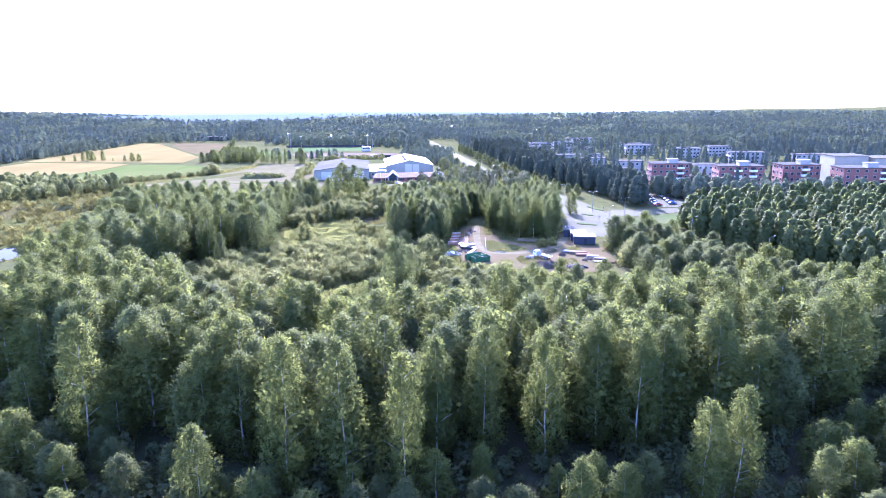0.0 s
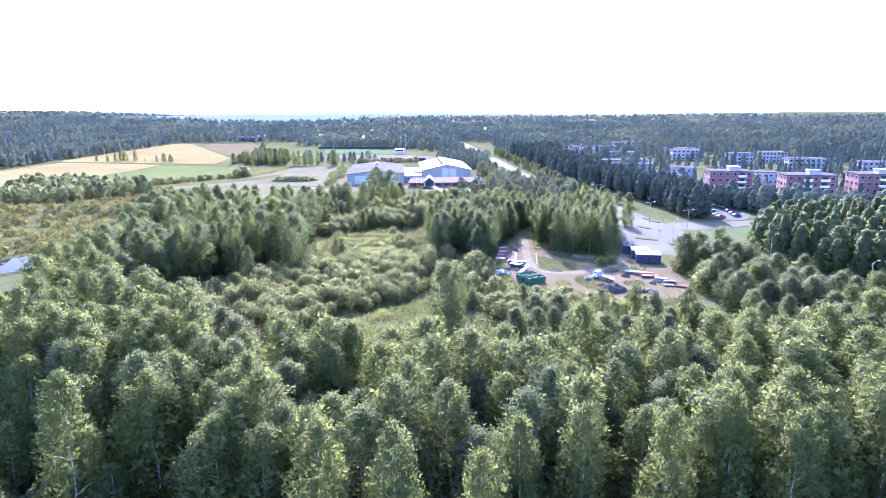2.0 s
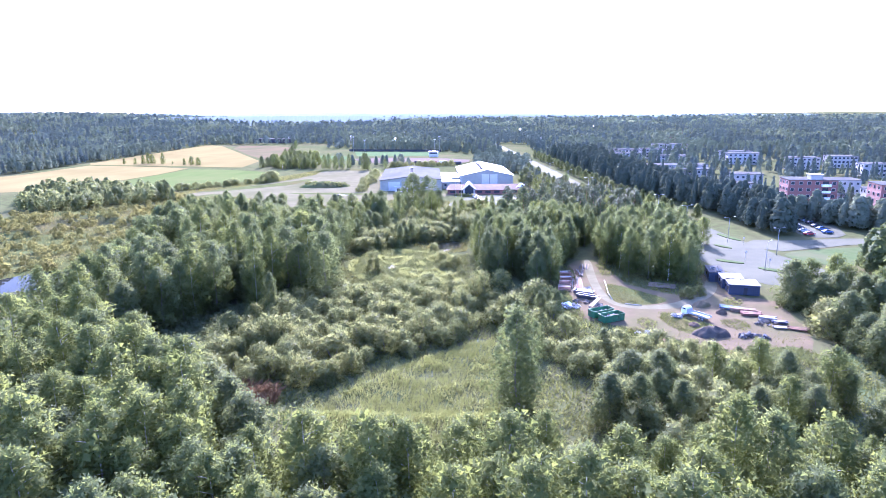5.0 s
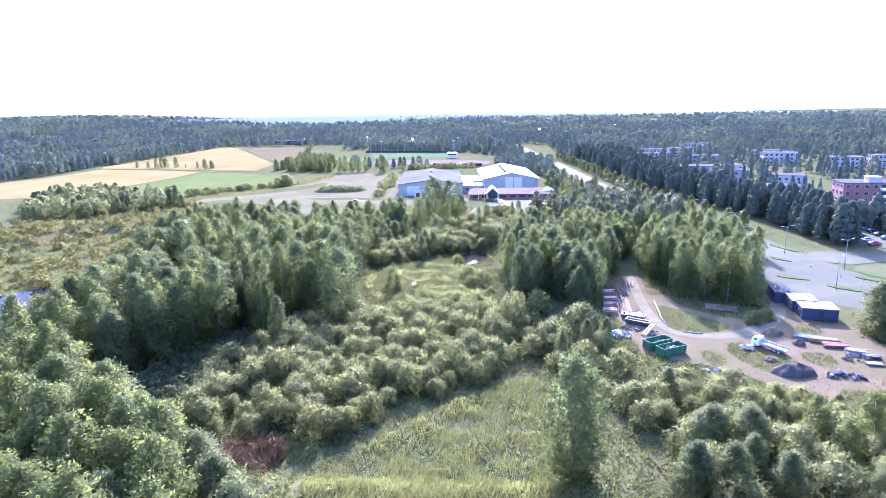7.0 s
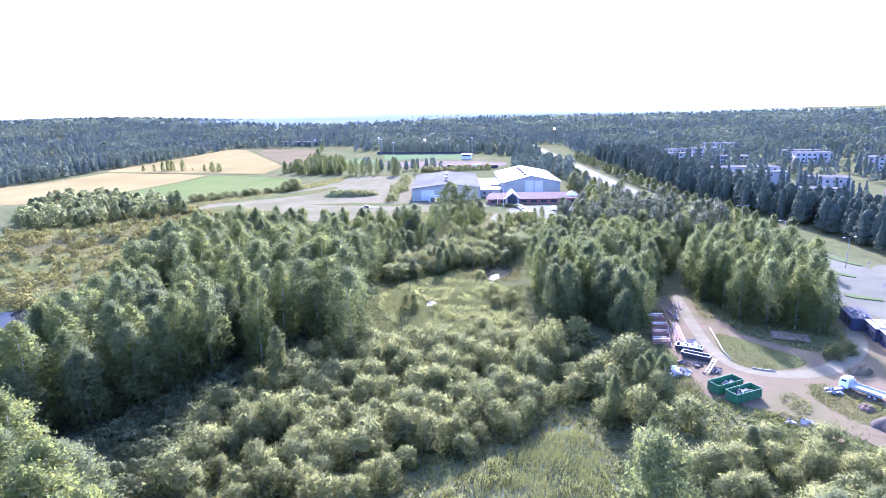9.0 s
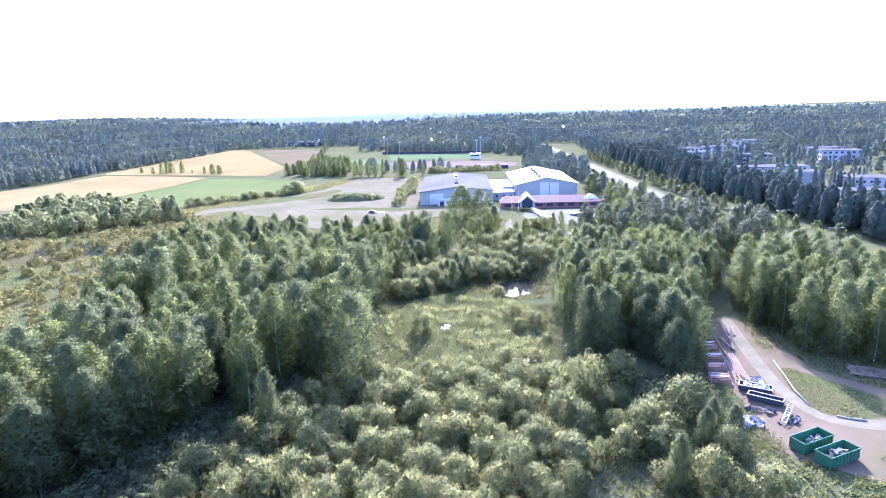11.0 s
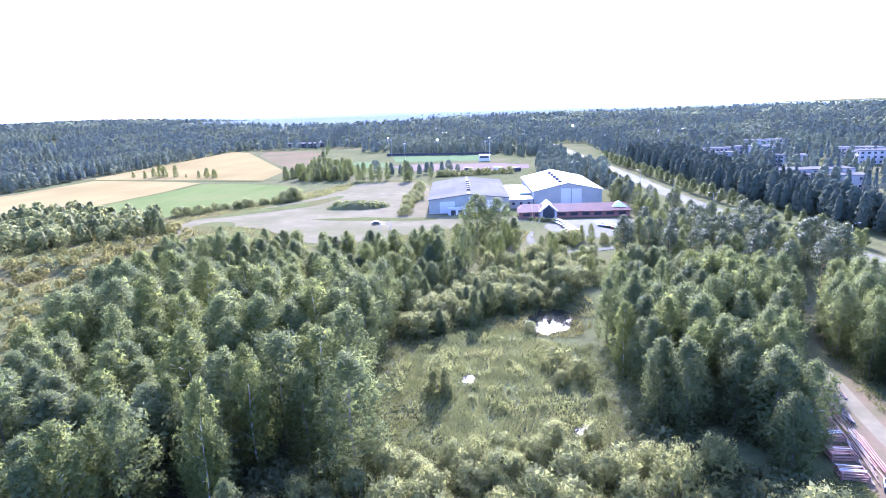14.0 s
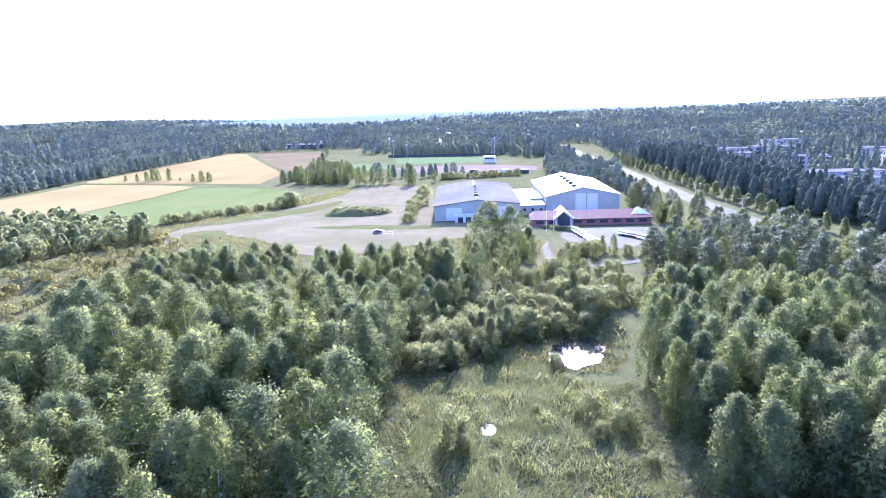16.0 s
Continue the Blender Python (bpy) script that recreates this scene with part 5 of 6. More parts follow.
part("roof", mesh_of("roof", [(-4, -4, 3.6), (4, -4, 3.6), (4, 4, 3.6), (-4, 4, 3.6), (0, 0, 6.0), (-4, -4, 3.4), (4, -4, 3.4), (4, 4, 3.4), (-4, 4, 3.4)], [(0, 1, 4), (1, 2, 4), (2, 3, 4), (3, 0, 4), (5, 6, 1, 0), (6, 7, 2, 1), (7, 8, 3, 2), (8, 5, 0, 3), (8, 7, 6, 5)], M_ROOF_WHITE), tent)
part("wall", box_mesh("wall", M_PLASTER, -3.4, -3.4, -0.2, 3.4, 3.4, 3.4), tent)

RED, LOW = "red-brick apartment block with white balconies and flat roof", "low white flat-roofed terrace house among trees"
for x, y, w, d, h, yaw, bal in ((137, 336, 21, 12, 15, -8, (4,)), (166, 316, 23, 13, 15, -10, (2, 4)), (199, 312, 19, 13, 15.5, -8, (3,)), (221, 296, 26, 13, 15, -8, (4,))):
    flat_block("apartment_block", x, y, yaw, w, d, h, M_BRICK, M_BITUMEN, RED, "apartment block", 5, 6, 3, 0, (1.5, 1.3), bal)
    pent = flat_block("stair_tower", x + w * 0.45, y - 0.8, yaw, 5, 5, h + 2.4, M_PLASTER, M_CONCRETE, "white stair tower on a brick apartment block", "building")
for x, y, w, d, h, yaw in ((128, 392, 20, 10, 6.5, -6), (147, 424, 19, 12, 8, -10), (116, 462, 34, 11, 7.5, -12), (184, 392, 20, 12, 8, -8), (160, 350, 12, 9, 6, -6), (190, 360, 16, 10, 7, -8)):
    flat_block("terrace_house", x, y, yaw, w, d, h, M_PLASTER, M_BITUMEN, LOW, "house", 2, 6, 3, 0, (1.3, 1.2))
for x, y, w, d, h, yaw in ((104, 590, 30, 11, 8.5, -8), (150, 628, 28, 11, 9, -5), (205, 566, 26, 12, 9, -8), (232, 522, 22, 12, 9, -8), (268, 532, 20, 12, 9, -8), (145, 562, 24, 11, 8, -8), (212, 602, 28, 12, 8, -6), (112, 470, 40, 12, 9, 2), (180, 690, 34, 12, 9, -5), (124, 620, 22, 11, 9, 0), (255, 470, 26, 12, 9, -10), (290, 440, 24, 12, 9, -10)):
    flat_block("apartment_block", x, y, yaw, w, d, h, M_CONCRETE if w > 25 else M_PLASTER, M_BITUMEN, "pale three-storey apartment block half hidden by trees", "apartment block", 3, 7, 3, 0, (1.7, 1.3))
big = flat_block("parish_hall", 240, 330, -8, 18, 16, 18, M_WALL_BLUE, M_ROOF_GREY, "tall windowless pale grey building with flat roof", "building")
big2 = flat_block("parish_hall", 258, 322, -8, 24, 18, 17, M_WALL_BLUE, M_ROOF_GREY, "broad pale grey building with flat roof", "building")
flat_block("warehouse", -330, 940, -20, 58, 24, 5.5, M_DARKSTEEL, M_BITUMEN, "long dark low warehouse at the wood's edge", "warehouse", 1, 8, 0, 0, (3, 1.2))
R3 = random.Random(5)
for k in range(34):
    hx, hy = R3.uniform(-330, 330), R3.uniform(820, 1250)
    if (-360 < hx < -190 or -20 < hx < 75) and hy < 930:
        continue
    hh = R3.uniform(4.5, 6.5)
    t = thing("detached_house", pose(hx, hy, gz(hx, hy), 0, 0, R3.uniform(-40, 40)), "small pale house with bright metal roof among trees", "house", "houses in the woods")
    w, d = R3.uniform(9, 18), R3.uniform(8, 10)
    part("wall", gable_body("wall", w, d, hh, hh + 2.4, R3.choice((M_PLASTER, M_BRICK, M_PANEL))), t)
    part("roof", gable_roof("roof", w, d, hh, hh + 2.4, 0.5, 0.2, R3.choice((M_ROOF_WHITE, M_ROOF_GREY, M_ROOF_RED, M_ROOF_WHITE))), t)
    for c in range(3):
        part("window", box_mesh("window", M_GLASS, w * (c + 0.5) / 3 - 0.8, -0.06, 1.2, w * (c + 0.5) / 3 + 0.8, 0.03, 2.6), t)

# ---- pitch, yard ----
stand = thing("grandstand", pose(-52, 668, 0, 0, 0, -8), "small white scoring tower beside the pitch", "tower")
part("wall", box_mesh("wall", M_PANEL, 0, 0, 0, 9, 4, 5.2), stand)
part("roof", box_mesh("roof", M_ROOF_WHITE, -0.4, -0.6, 5.2, 9.4, 4.4, 5.45, 0.03), stand)
part("window", box_mesh("window", M_GLASS, 0.6, -0.06, 2.9, 8.4, 0.03, 4.3), stand)
for x, y, c in ((-60, 590, M_DARKSTEEL), (-46, 588, M_RUST), (-24, 582, M_DARKSTEEL), (-38, 590, M_PANEL)):
    b = thing("storage_container", pose(x, y, 0.1, 0, 0, R3.uniform(-8, 8)), "closed storage container beside the sand court", "container", "containers")
    part("body", box_mesh("body", c, 0, 0, 0.12, 6, 2.4, 2.6, 0.05), b)
    for k in range(2):
        part("skid", box_mesh("skid", M_DARKSTEEL, 0.2 + 5 * k, 0.1, 0, 0.6 + 5 * k, 2.3, 0.13), b)
fence = thing("pitch_fence", pose(0, 0, 0), "dark board fence along the far side of the pitch", "fence")
for k in range(12):
    a, b = Vector((-150 + 9 * k, 752 - 1.5 * k, 0)), Vector((-141.2 + 9 * k, 750.6 - 1.5 * k, 0))
    part("board", box_mesh("board", M_DARKSTEEL, 0, -0.1, 0, 8.9, 0.1, 2.2), fence, "", Matrix.Translation(a) @ pose(0, 0, 0.1, 0, 0, -9.5))


def mound(name, x, y, rx, ry, h, mat, label, category="mound", yaw=0, seed=0, rough=0.25, z=0.0):
    vs, fs = [(0, 0, h)], []
    rings, seg = 7, 30
    for r in range(1, rings + 1):
        u = r / rings
        for s in range(seg):
            a = 2 * math.pi * s / seg
            n1 = noise.noise((math.cos(a) * u * 3 + seed, math.sin(a) * u * 3, seed * 1.7))
            k = 1 + 0.18 * noise.noise((math.cos(a) * 2, math.sin(a) * 2, seed + 4.0))
            vs.append((rx * u * math.cos(a) * k, ry * u * math.sin(a) * k, max(-0.15, h * (1 - u * u) ** 0.8 * (1 + rough * 2 * n1)) if r < rings else -0.15))
    for s in range(seg):
        fs.append((0, 1 + s, 1 + (s + 1) % seg))
        for r in range(rings - 1):
            a, b = 1 + r * seg + s, 1 + r * seg + (s + 1) % seg
            fs.append((a, a + seg, b + seg, b))
    ob = tagged(new(name, mesh_of(name, vs, fs, mat, True)), label, category)
    ob.matrix_basis = pose(x, y, z, 0, 0, yaw)
    return ob


mound("gravel_mound", -105, 437, 17, 8.5, 3.0, M_ROUGH, "long weedy soil mound in the gravel yard", yaw=8, seed=3, z=0.1)
mound("soil_mound", 42.2, 178.8, 4.4, 2.7, 1.5, M_HEAP, "broad heap of dark grey gravel in the storage yard", "heap", 4, 5, 0.3, z=0.1)
mound("soil_mound", 40.4, 184.5, 1.6, 1.3, 0.7, M_SOIL, "small heap of soil in the storage yard", "heap", 70, 6, z=0.1)
mound("sand_mound", 47.5, 199, 2.6, 1.8, 1.3, M_DIRT, "heap of pale sand in the storage yard", "heap", 30, 8, z=0.1)
mound("sand_mound", 50, 193, 1.4, 1.2, 1.1, M_SOIL, "small dark heap beside the sand", "heap", 0, 9, z=0.1)

# ---- storage yard ----


def skip(x, y, yaw):
    t = thing("waste_skip", pose(x, y, 0.1, 0, 0, yaw), "green steel waste skip half filled with pale rubble", "skip", "waste skips")
    L, W, H, k = 5.9, 2.45, 1.75, 0.08
    part("floor", box_mesh("floor", M_GREEN, 0, 0, 0.15, L, W, 0.25), t)
    part("side", box_mesh("side", M_GREEN, 0, 0, 0.25, L, k, H, 0.01), t)
    part("side", box_mesh("side", M_GREEN, 0, W - k, 0.25, L, W, H, 0.01), t)
    part("end", box_mesh("end", M_GREEN, 0, k, 0.25, k, W - k, H), t)
    part("end", box_mesh("end", M_GREEN, L - k, k, 0.25, L, W - k, H), t)
    bm = bmesh.new()
    for y0 in (-0.07, W - 0.05):
        add_box(bm, -0.06, y0, H - 0.02, L + 0.06, y0 + 0.12, H + 0.11, 0.02)
    for x0 in (-0.06, L - 0.06):
        add_box(bm, x0, 0.05, H - 0.02, x0 + 0.12, W - 0.05, H + 0.11, 0.02)
    part("rim", to_mesh(bm, "rim", M_GREEN), t)
    for n in range(8):
        for yy in (-0.09, W):
            part("rib", box_mesh("rib", M_GREEN, 0.3 + 0.73 * n, yy, 0.3, 0.42 + 0.73 * n, yy + 0.09, H - 0.03), t)
    for n in range(2):
        part("skid", box_mesh("skid", M_DARKSTEEL, 0.1, 0.5 + 1.2 * n, 0, L - 0.1, 0.65 + 1.2 * n, 0.15), t)
    return t


def rubble(x, y, z, rx, ry, n, label, mats, seed, size=0.35, yaw=0):
    rr = random.Random(seed)
    t = thing("rubble_pile", pose(x, y, z, 0, 0, yaw), label, "rubble")
    for k in range(n):
        bm = bmesh.new()
        s = size * rr.uniform(0.5, 1.6)
        add_box(bm, -s, -s * rr.uniform(0.2, 0.9), -s * 0.3, s, s * rr.uniform(0.2, 0.8), s * 0.35, 0.02)
        for vv in bm.verts:
            vv.co += Vector((rr.uniform(-1, 1), rr.uniform(-1, 1), rr.uniform(-1, 1))) * s * 0.22
        u = math.sqrt(rr.uniform(0, 1))
        a = rr.uniform(0, 6.28)
        part("lump", to_mesh(bm, "lump", rr.choice(mats)), t, "", pose(rx * u * math.cos(a), ry * u * math.sin(a), s * 0.3 + 0.5 * size * 2 * (1 - u) * rr.uniform(0, 1), rr.uniform(-40, 40), rr.uniform(-40, 40), rr.uniform(0, 360)))
    return t


def plank_pile(x, y, z, yaw, n, length, rows, mat_list, label, seed, w=0.22, th=0.08, gap=0.35):
    rr = random.Random(seed)
    t = thing("plank_stack", pose(x, y, z, 0, 0, yaw), label, "planks")
    meshes = [box_mesh("plank", m, -length / 2, -w / 2, 0, length / 2, w / 2, th, 0.008) for m in mat_list]
    for k in range(2 if rows > 1 else 0):
        part("bearer", box_mesh("bearer", M_TIMBER, -0.08 + (k - 0.5) * length * 0.6, -0.2, 0, 0.08 + (k - 0.5) * length * 0.6, n * gap, 0.1), t)
    for r in range(rows):
        for k in range(n):
            part("plank", rr.choice(meshes), t, "", pose(rr.uniform(-0.3, 0.3), k * gap + rr.uniform(-0.05, 0.05), (0.1 if rows > 1 else 0) + r * (th + 0.02), 0, 0, rr.uniform(-2.5, 2.5)))
    return t


def loose_beams(x, y, z, yaw, n, length, mats, label, seed):
    """Beams of several lengths that lie about at small angles, some across others."""
    rr = random.Random(seed)
    t = thing("beam_pile", pose(x, y, z, 0, 0, yaw), label, "beams")
    for k in range(n):
        L, w = length * rr.uniform(0.45, 1.05), rr.uniform(0.14, 0.26)
        up = 0.0 if k < n * 0.7 else 0.2
        part("beam", box_mesh("beam", rr.choice(mats), -L / 2, -w / 2, 0, L / 2, w / 2, w * 0.8, 0.01), t, "", pose(rr.gauss(0, length * 0.10), (k % 7 - 3) * 0.42 + rr.uniform(-0.2, 0.2), up, 0, 0, rr.gauss(0, 2.5 if up == 0 else 6)))
    return t


skip(18.2, 188.4, 28)
skip(20.0, 185.0, 28)
rubble(21.0, 191.3, 1.0, 1.5, 0.7, 16, "white rubble lying in a skip", [M_PLASTER, M_RUBBLE], 3, 0.3, 28)
rubble(22.0, 187.5, 1.05, 2.1, 0.7, 24, "pale rubble and boards lying in a skip", [M_PLASTER, M_TIMBER, M_RUBBLE, M_TIMBER], 4, 0.3, 28)
rubble(13.4, 197.2, 0.1, 3.2, 1.6, 40, "heap of white broken sheets and debris", [M_WHITE, M_PLASTER, M_RUBBLE, M_CONCRETE], 5, 0.45)
rubble(38.5, 190.5, 0.1, 1.8, 1.1, 16, "pile of crumpled silver sheets beside the truck", [M_SHEET, M_PLASTER, M_CONCRETE], 51, 0.4)
rubble(17.5, 201.5, 0.05, 2.6, 1.4, 16, "scattered scrap of metal and boards", [M_RUBBLE, M_DARKSTEEL, M_TIMBER], 6, 0.4)
rubble(20.5, 211.5, 0.1, 1.5, 1.5, 26, "heap of broken white plaster and rubble", [M_WHITE, M_PLASTER, M_RUBBLE], 7, 0.42)
rubble(50.5, 177.0, 0.1, 3.2, 1.8, 30, "low heap of dark and white scrap", [M_DARKSTEEL, M_RUBBLE, M_PLASTER, M_RUBBER], 8, 0.42)
rubble(27.6, 179.2, 0.1, 2.4, 1.0, 12, "scattered pale paving slabs", [M_RUBBLE, M_CONCRETE], 9, 0.35)


def trough(x, y, yaw, L, W, H, label):
    """An open steel tipper body: floor, four walls, a pale worn rim."""
    t = thing("tipper_body", pose(x, y, 0.1, 0, 0, yaw), label, "tipper body", "tipper bodies")
    part("floor", box_mesh("floor", M_DARKSTEEL, 0, 0, 0.25, L, W, 0.33), t)
    for y0 in (0, W - 0.07):
        part("side", box_mesh("side", M_DARKSTEEL, 0, y0, 0.33, L, y0 + 0.07, H), t)
        part("rim", box_mesh("rim", M_STEEL, -0.05, y0 - 0.04, H, L + 0.05, y0 + 0.11, H + 0.09, 0.01), t, "pale worn steel rim")
    for x0 in (0, L - 0.07):
        part("end", box_mesh("end", M_DARKSTEEL, x0, 0.07, 0.33, x0 + 0.07, W - 0.07, H), t)
        part("rim", box_mesh("rim", M_STEEL, x0 - 0.04, 0.12, H, x0 + 0.11, W - 0.12, H + 0.09, 0.01), t, "pale worn steel rim")
    for k in range(6):
        part("rib", box_mesh("rib", M_DARKSTEEL, 0.2 + k * (L - 0.5) / 5, -0.06, 0.3, 0.3 + k * (L - 0.5) / 5, 0, H), t)
    for y0 in (0.3, W - 0.45):
        part("skid", box_mesh("skid", M_DARKSTEEL, 0.1, y0, 0, L - 0.1, y0 + 0.15, 0.25), t)
    return t


trough(16.6, 208.6, -26, 5.2, 2.1, 1.0, "open dark steel tipper body heaped with white debris")
rubble(19.6, 208.4, 0.75, 2.1, 0.75, 26, "white debris heaped in the tipper body", [M_WHITE, M_PLASTER, M_PANEL], 52, 0.3, -26)
trough(16.8, 205.2, -32, 5.4, 1.6, 1.0, "empty open dark steel tipper body")
ladder = thing("steel_ladder_frame", pose(19.4, 196.6, 0.25, 0, -8, 56), "grey steel ladder frame lying on rubble", "frame")
for y0 in (0, 0.7):
    part("rail", box_mesh("rail", M_STEEL, 0, y0, 0.3, 5.4, y0 + 0.1, 0.42), ladder)
for k in range(8):
    part("rung", box_mesh("rung", M_STEEL, 0.25 + 0.68 * k, 0.1, 0.32, 0.33 + 0.68 * k, 0.7, 0.40), ladder)
rubble(20.6, 198.2, 0.08, 2.4, 1.2, 20, "grey broken scrap under the ladder frame", [M_RUBBLE, M_DARKSTEEL, M_RUBBLE], 53, 0.3, 40)


def board_frame(x, y, yaw, label, seed):
    """A square crib of boards with loose ones laid across."""
    rr = random.Random(seed)
    t = thing("board_crib", pose(x, y, 0.1, 0, 0, yaw), label, "boards", "cribs of red boards")
    for lev in range(5):
        for k in range(2):
            if lev % 2:
                part("board", box_mesh("board", M_PINK, 0, 2.2 * k, 0.2 * lev, 3.4, 2.2 * k + 0.16, 0.2 * lev + 0.19), t)
            else:
                part("board", box_mesh("board", M_PINK, 3.2 * k, -0.1, 0.2 * lev, 3.2 * k + 0.16, 2.5, 0.2 * lev + 0.19), t)
    for k in range(7):
        part("board", box_mesh("board", rr.choice((M_PLASTER, M_PINK, M_TIMBER)), -0.1, 0, 1.0, rr.uniform(2.2, 3.6), 0.22, 1.07), t, "", pose(rr.uniform(0, 0.3), 0.12 + 0.31 * k, 0.01 * k, 0, 0, rr.uniform(-6, 6)))
    return t


for k, (x, y) in enumerate(((12.9, 211.2), (13.9, 215.6), (14.9, 220.2), (15.6, 225.6))):
    board_frame(x, y, -6 + 4 * k, "square crib of faded red boards with pale boards across", 60 + k)
loose_beams(19.3, 218, 0.1, 81, 24, 14.0, [M_TIMBER, M_PINK, M_RUBBLE, M_PINK, M_CONCRETE], "long pale and rusty beams lying loose on the ground", 4)
loose_beams(21.6, 229, 0.1, 82, 10, 9.0, [M_RUBBLE, M_RUST, M_DARKSTEEL, M_TIMBER], "loose grey pipes and rusty beams on the ground", 5)
loose_beams(24.6, 237, 0.1, 78, 6, 6.5, [M_RUBBLE, M_TIMBER, M_DARKSTEEL], "loose grey beams on the ground", 6)
plank_pile(29.2, 173.8, 0.1, -50, 4, 3.0, 4, [M_TIMBER, M_RUST], "small pallet of boards with a white cover", 7, 0.3, 0.12, 0.33)
for k, (x, y, m, m2, n, rows, length) in enumerate(((53.2, 195.2, M_BLUE, M_TIMBER, 6, 3, 5.0), (55.6, 193.6, M_TIMBER, M_RUST, 5, 4, 5.6), (56.6, 190.8, M_RUST, M_TIMBER, 7, 3, 4.6), (58.6, 187.6, M_SHEET, M_NAVY, 5, 4, 3.4), (60.4, 185.4, M_NAVY, M_RUBBLE, 4, 3, 3.0), (59.0, 182.2, M_PLASTER, M_RUBBLE, 4, 2, 2.6), (62.4, 181.0, M_SOIL, M_RUST, 6, 2, 4.0))):
    plank_pile(x, y, 0.1, -22 + 7 * (k % 3), n, length, rows, [m, m2, m], "stack of building boards at the yard's edge", 20 + k, 0.34, 0.16, 0.36)
rubble(57.5, 185.5, 0.1, 2.6, 1.6, 14, "odd boards and sheets beside the stacks", [M_RUBBLE, M_TIMBER, M_SHEET, M_NAVY], 41, 0.4)
plank_pile(42, 214, 0.1, -20, 9, 7, 2, [M_TIMBER], "weathered boards under the trees", 12, 0.3, 0.1, 0.5)

pipe = thing("pale_pipe", pose(0, 0, 0.14), "long pale plastic pipe lying beside the dirt track", "pipe")
part("tube", tubes_mesh("tube", [([(27.7, 221, 0.1), (26.9, 214.5, 0.1), (26.0, 208.5, 0.1), (25.9, 203.2, 0.1)], [0.13] * 4, 6)], M_PLASTER), pipe)
part("end_piece", tubes_mesh("end_piece", [([(28.4, 199.8, 0.1), (30.2, 199.0, 0.1), (32.2, 198.5, 0.1)], [0.13] * 3, 6)], M_PLASTER), pipe)

# site cabins
for x, y, yaw, L, W, lab in ((58.6, 219.5, 78, 8.0, 4.2, "dark blue site cabin with debris on its roof"), (59.6, 212.5, 78, 6.4, 5.6, "dark blue site cabin with flat grey roof"), (59.2, 206.6, 78, 6.0, 7.6, "dark blue site cabin with flat pale roof")):
    c = thing("site_cabin", pose(x + W * 0.98 - 1.2, y, 0.12, 0, 0, yaw), lab, "cabin", "site cabins")
    part("body", box_mesh("body", M_NAVY, 0, 0, 0, L, W, 2.7, 0.03), c)
    part("roof", box_mesh("roof", M_BITUMEN if L > 7 else M_SHEET, -0.15, -0.15, 2.7, L + 0.15, W + 0.15, 2.86, 0.02), c, "flat felt roof")
    for k in range(2):
        wd = part("window", box_mesh("window", M_DARKSTEEL, 0.8 + 2.6 * k, W - 0.02, 1.0, 2.1 + 2.6 * k, W + 0.05, 2.0), c)
        part("pane", box_mesh("pane", M_GLASS, 0.88 + 2.6 * k, W + 0.03, 1.08, 2.02 + 2.6 * k, W + 0.065, 1.92), wd)
    part("door", box_mesh("door", M_DARKSTEEL, -0.05, W * 0.4, 0.05, 0.02, W * 0.4 + 0.95, 2.1), c)
    for k in range(3):
        part("roof_batten", box_mesh("roof_batten", M_BITUMEN, 0.3, W * (0.2 + 0.3 * k), 2.86, L - 0.3, W * (0.2 + 0.3 * k) + 0.1, 2.94), c)
rubble(60.0, 222.5, 2.98, 1.6, 3.0, 16, "loose boards and sheets lying on a cabin roof", [M_PLASTER, M_TIMBER, M_SHEET], 31, 0.3)

# ---- vehicles ----


def wheel_mesh(r, w):
    bm = bmesh.new()
    bmesh.ops.create_cone(bm, cap_ends=True, segments=16, radius1=r, radius2=r, depth=w)
    bmesh.ops.rotate(bm, verts=bm.verts, matrix=Matrix.Rotation(math.pi / 2, 3, "X"))
    bmesh.ops.bevel(bm, geom=[e for e in bm.edges if abs((e.verts[0].co - e.verts[1].co).y) < 1e-4 and e.calc_length() < r], offset=w * 0.15, segments=1, affect="EDGES")
    return to_mesh(bm, "tyre", M_RUBBER)


def rim_mesh(r, w):
    bm = bmesh.new()
    bmesh.ops.create_cone(bm, cap_ends=True, segments=12, radius1=r * 0.62, radius2=r * 0.62, depth=w * 1.04)
    bmesh.ops.rotate(bm, verts=bm.verts, matrix=Matrix.Rotation(math.pi / 2, 3, "X"))
    return to_mesh(bm, "rim", M_STEEL)


WHEEL = (wheel_mesh(0.32, 0.22), rim_mesh(0.32, 0.22))
LORRY_WHEEL = (wheel_mesh(0.46, 0.3), rim_mesh(0.46, 0.3))


def loft(name, sections, mat, smooth=False):
    """A closed body through cross-sections (x, half width, low z, high z, top half width)."""
    vs, fs = [], []
    for x, hw, z0, z1, tw in sections:
        vs += [(x, -hw, z0), (x, hw, z0), (x, hw, z0 + (z1 - z0) * 0.6), (x, tw, z1), (x, -tw, z1), (x, -hw, z0 + (z1 - z0) * 0.6)]
    for i in range(len(sections) - 1):
        for k in range(6):
            a, b = i * 6 + k, i * 6 + (k + 1) % 6
            fs.append((a, b, b + 6, a + 6))
    fs += [tuple(range(5, -1, -1)), tuple(range(len(vs) - 6, len(vs)))]
    return mesh_of(name, vs, fs, mat, smooth)


CAR_CABIN = loft("cabin", [(-1.75, 0.74, 0.86, 0.9, 0.66), (-1.1, 0.74, 0.86, 1.38, 0.58), (0.35, 0.74, 0.86, 1.42, 0.58), (1.05, 0.74, 0.86, 0.9, 0.66)], M_GLASS)


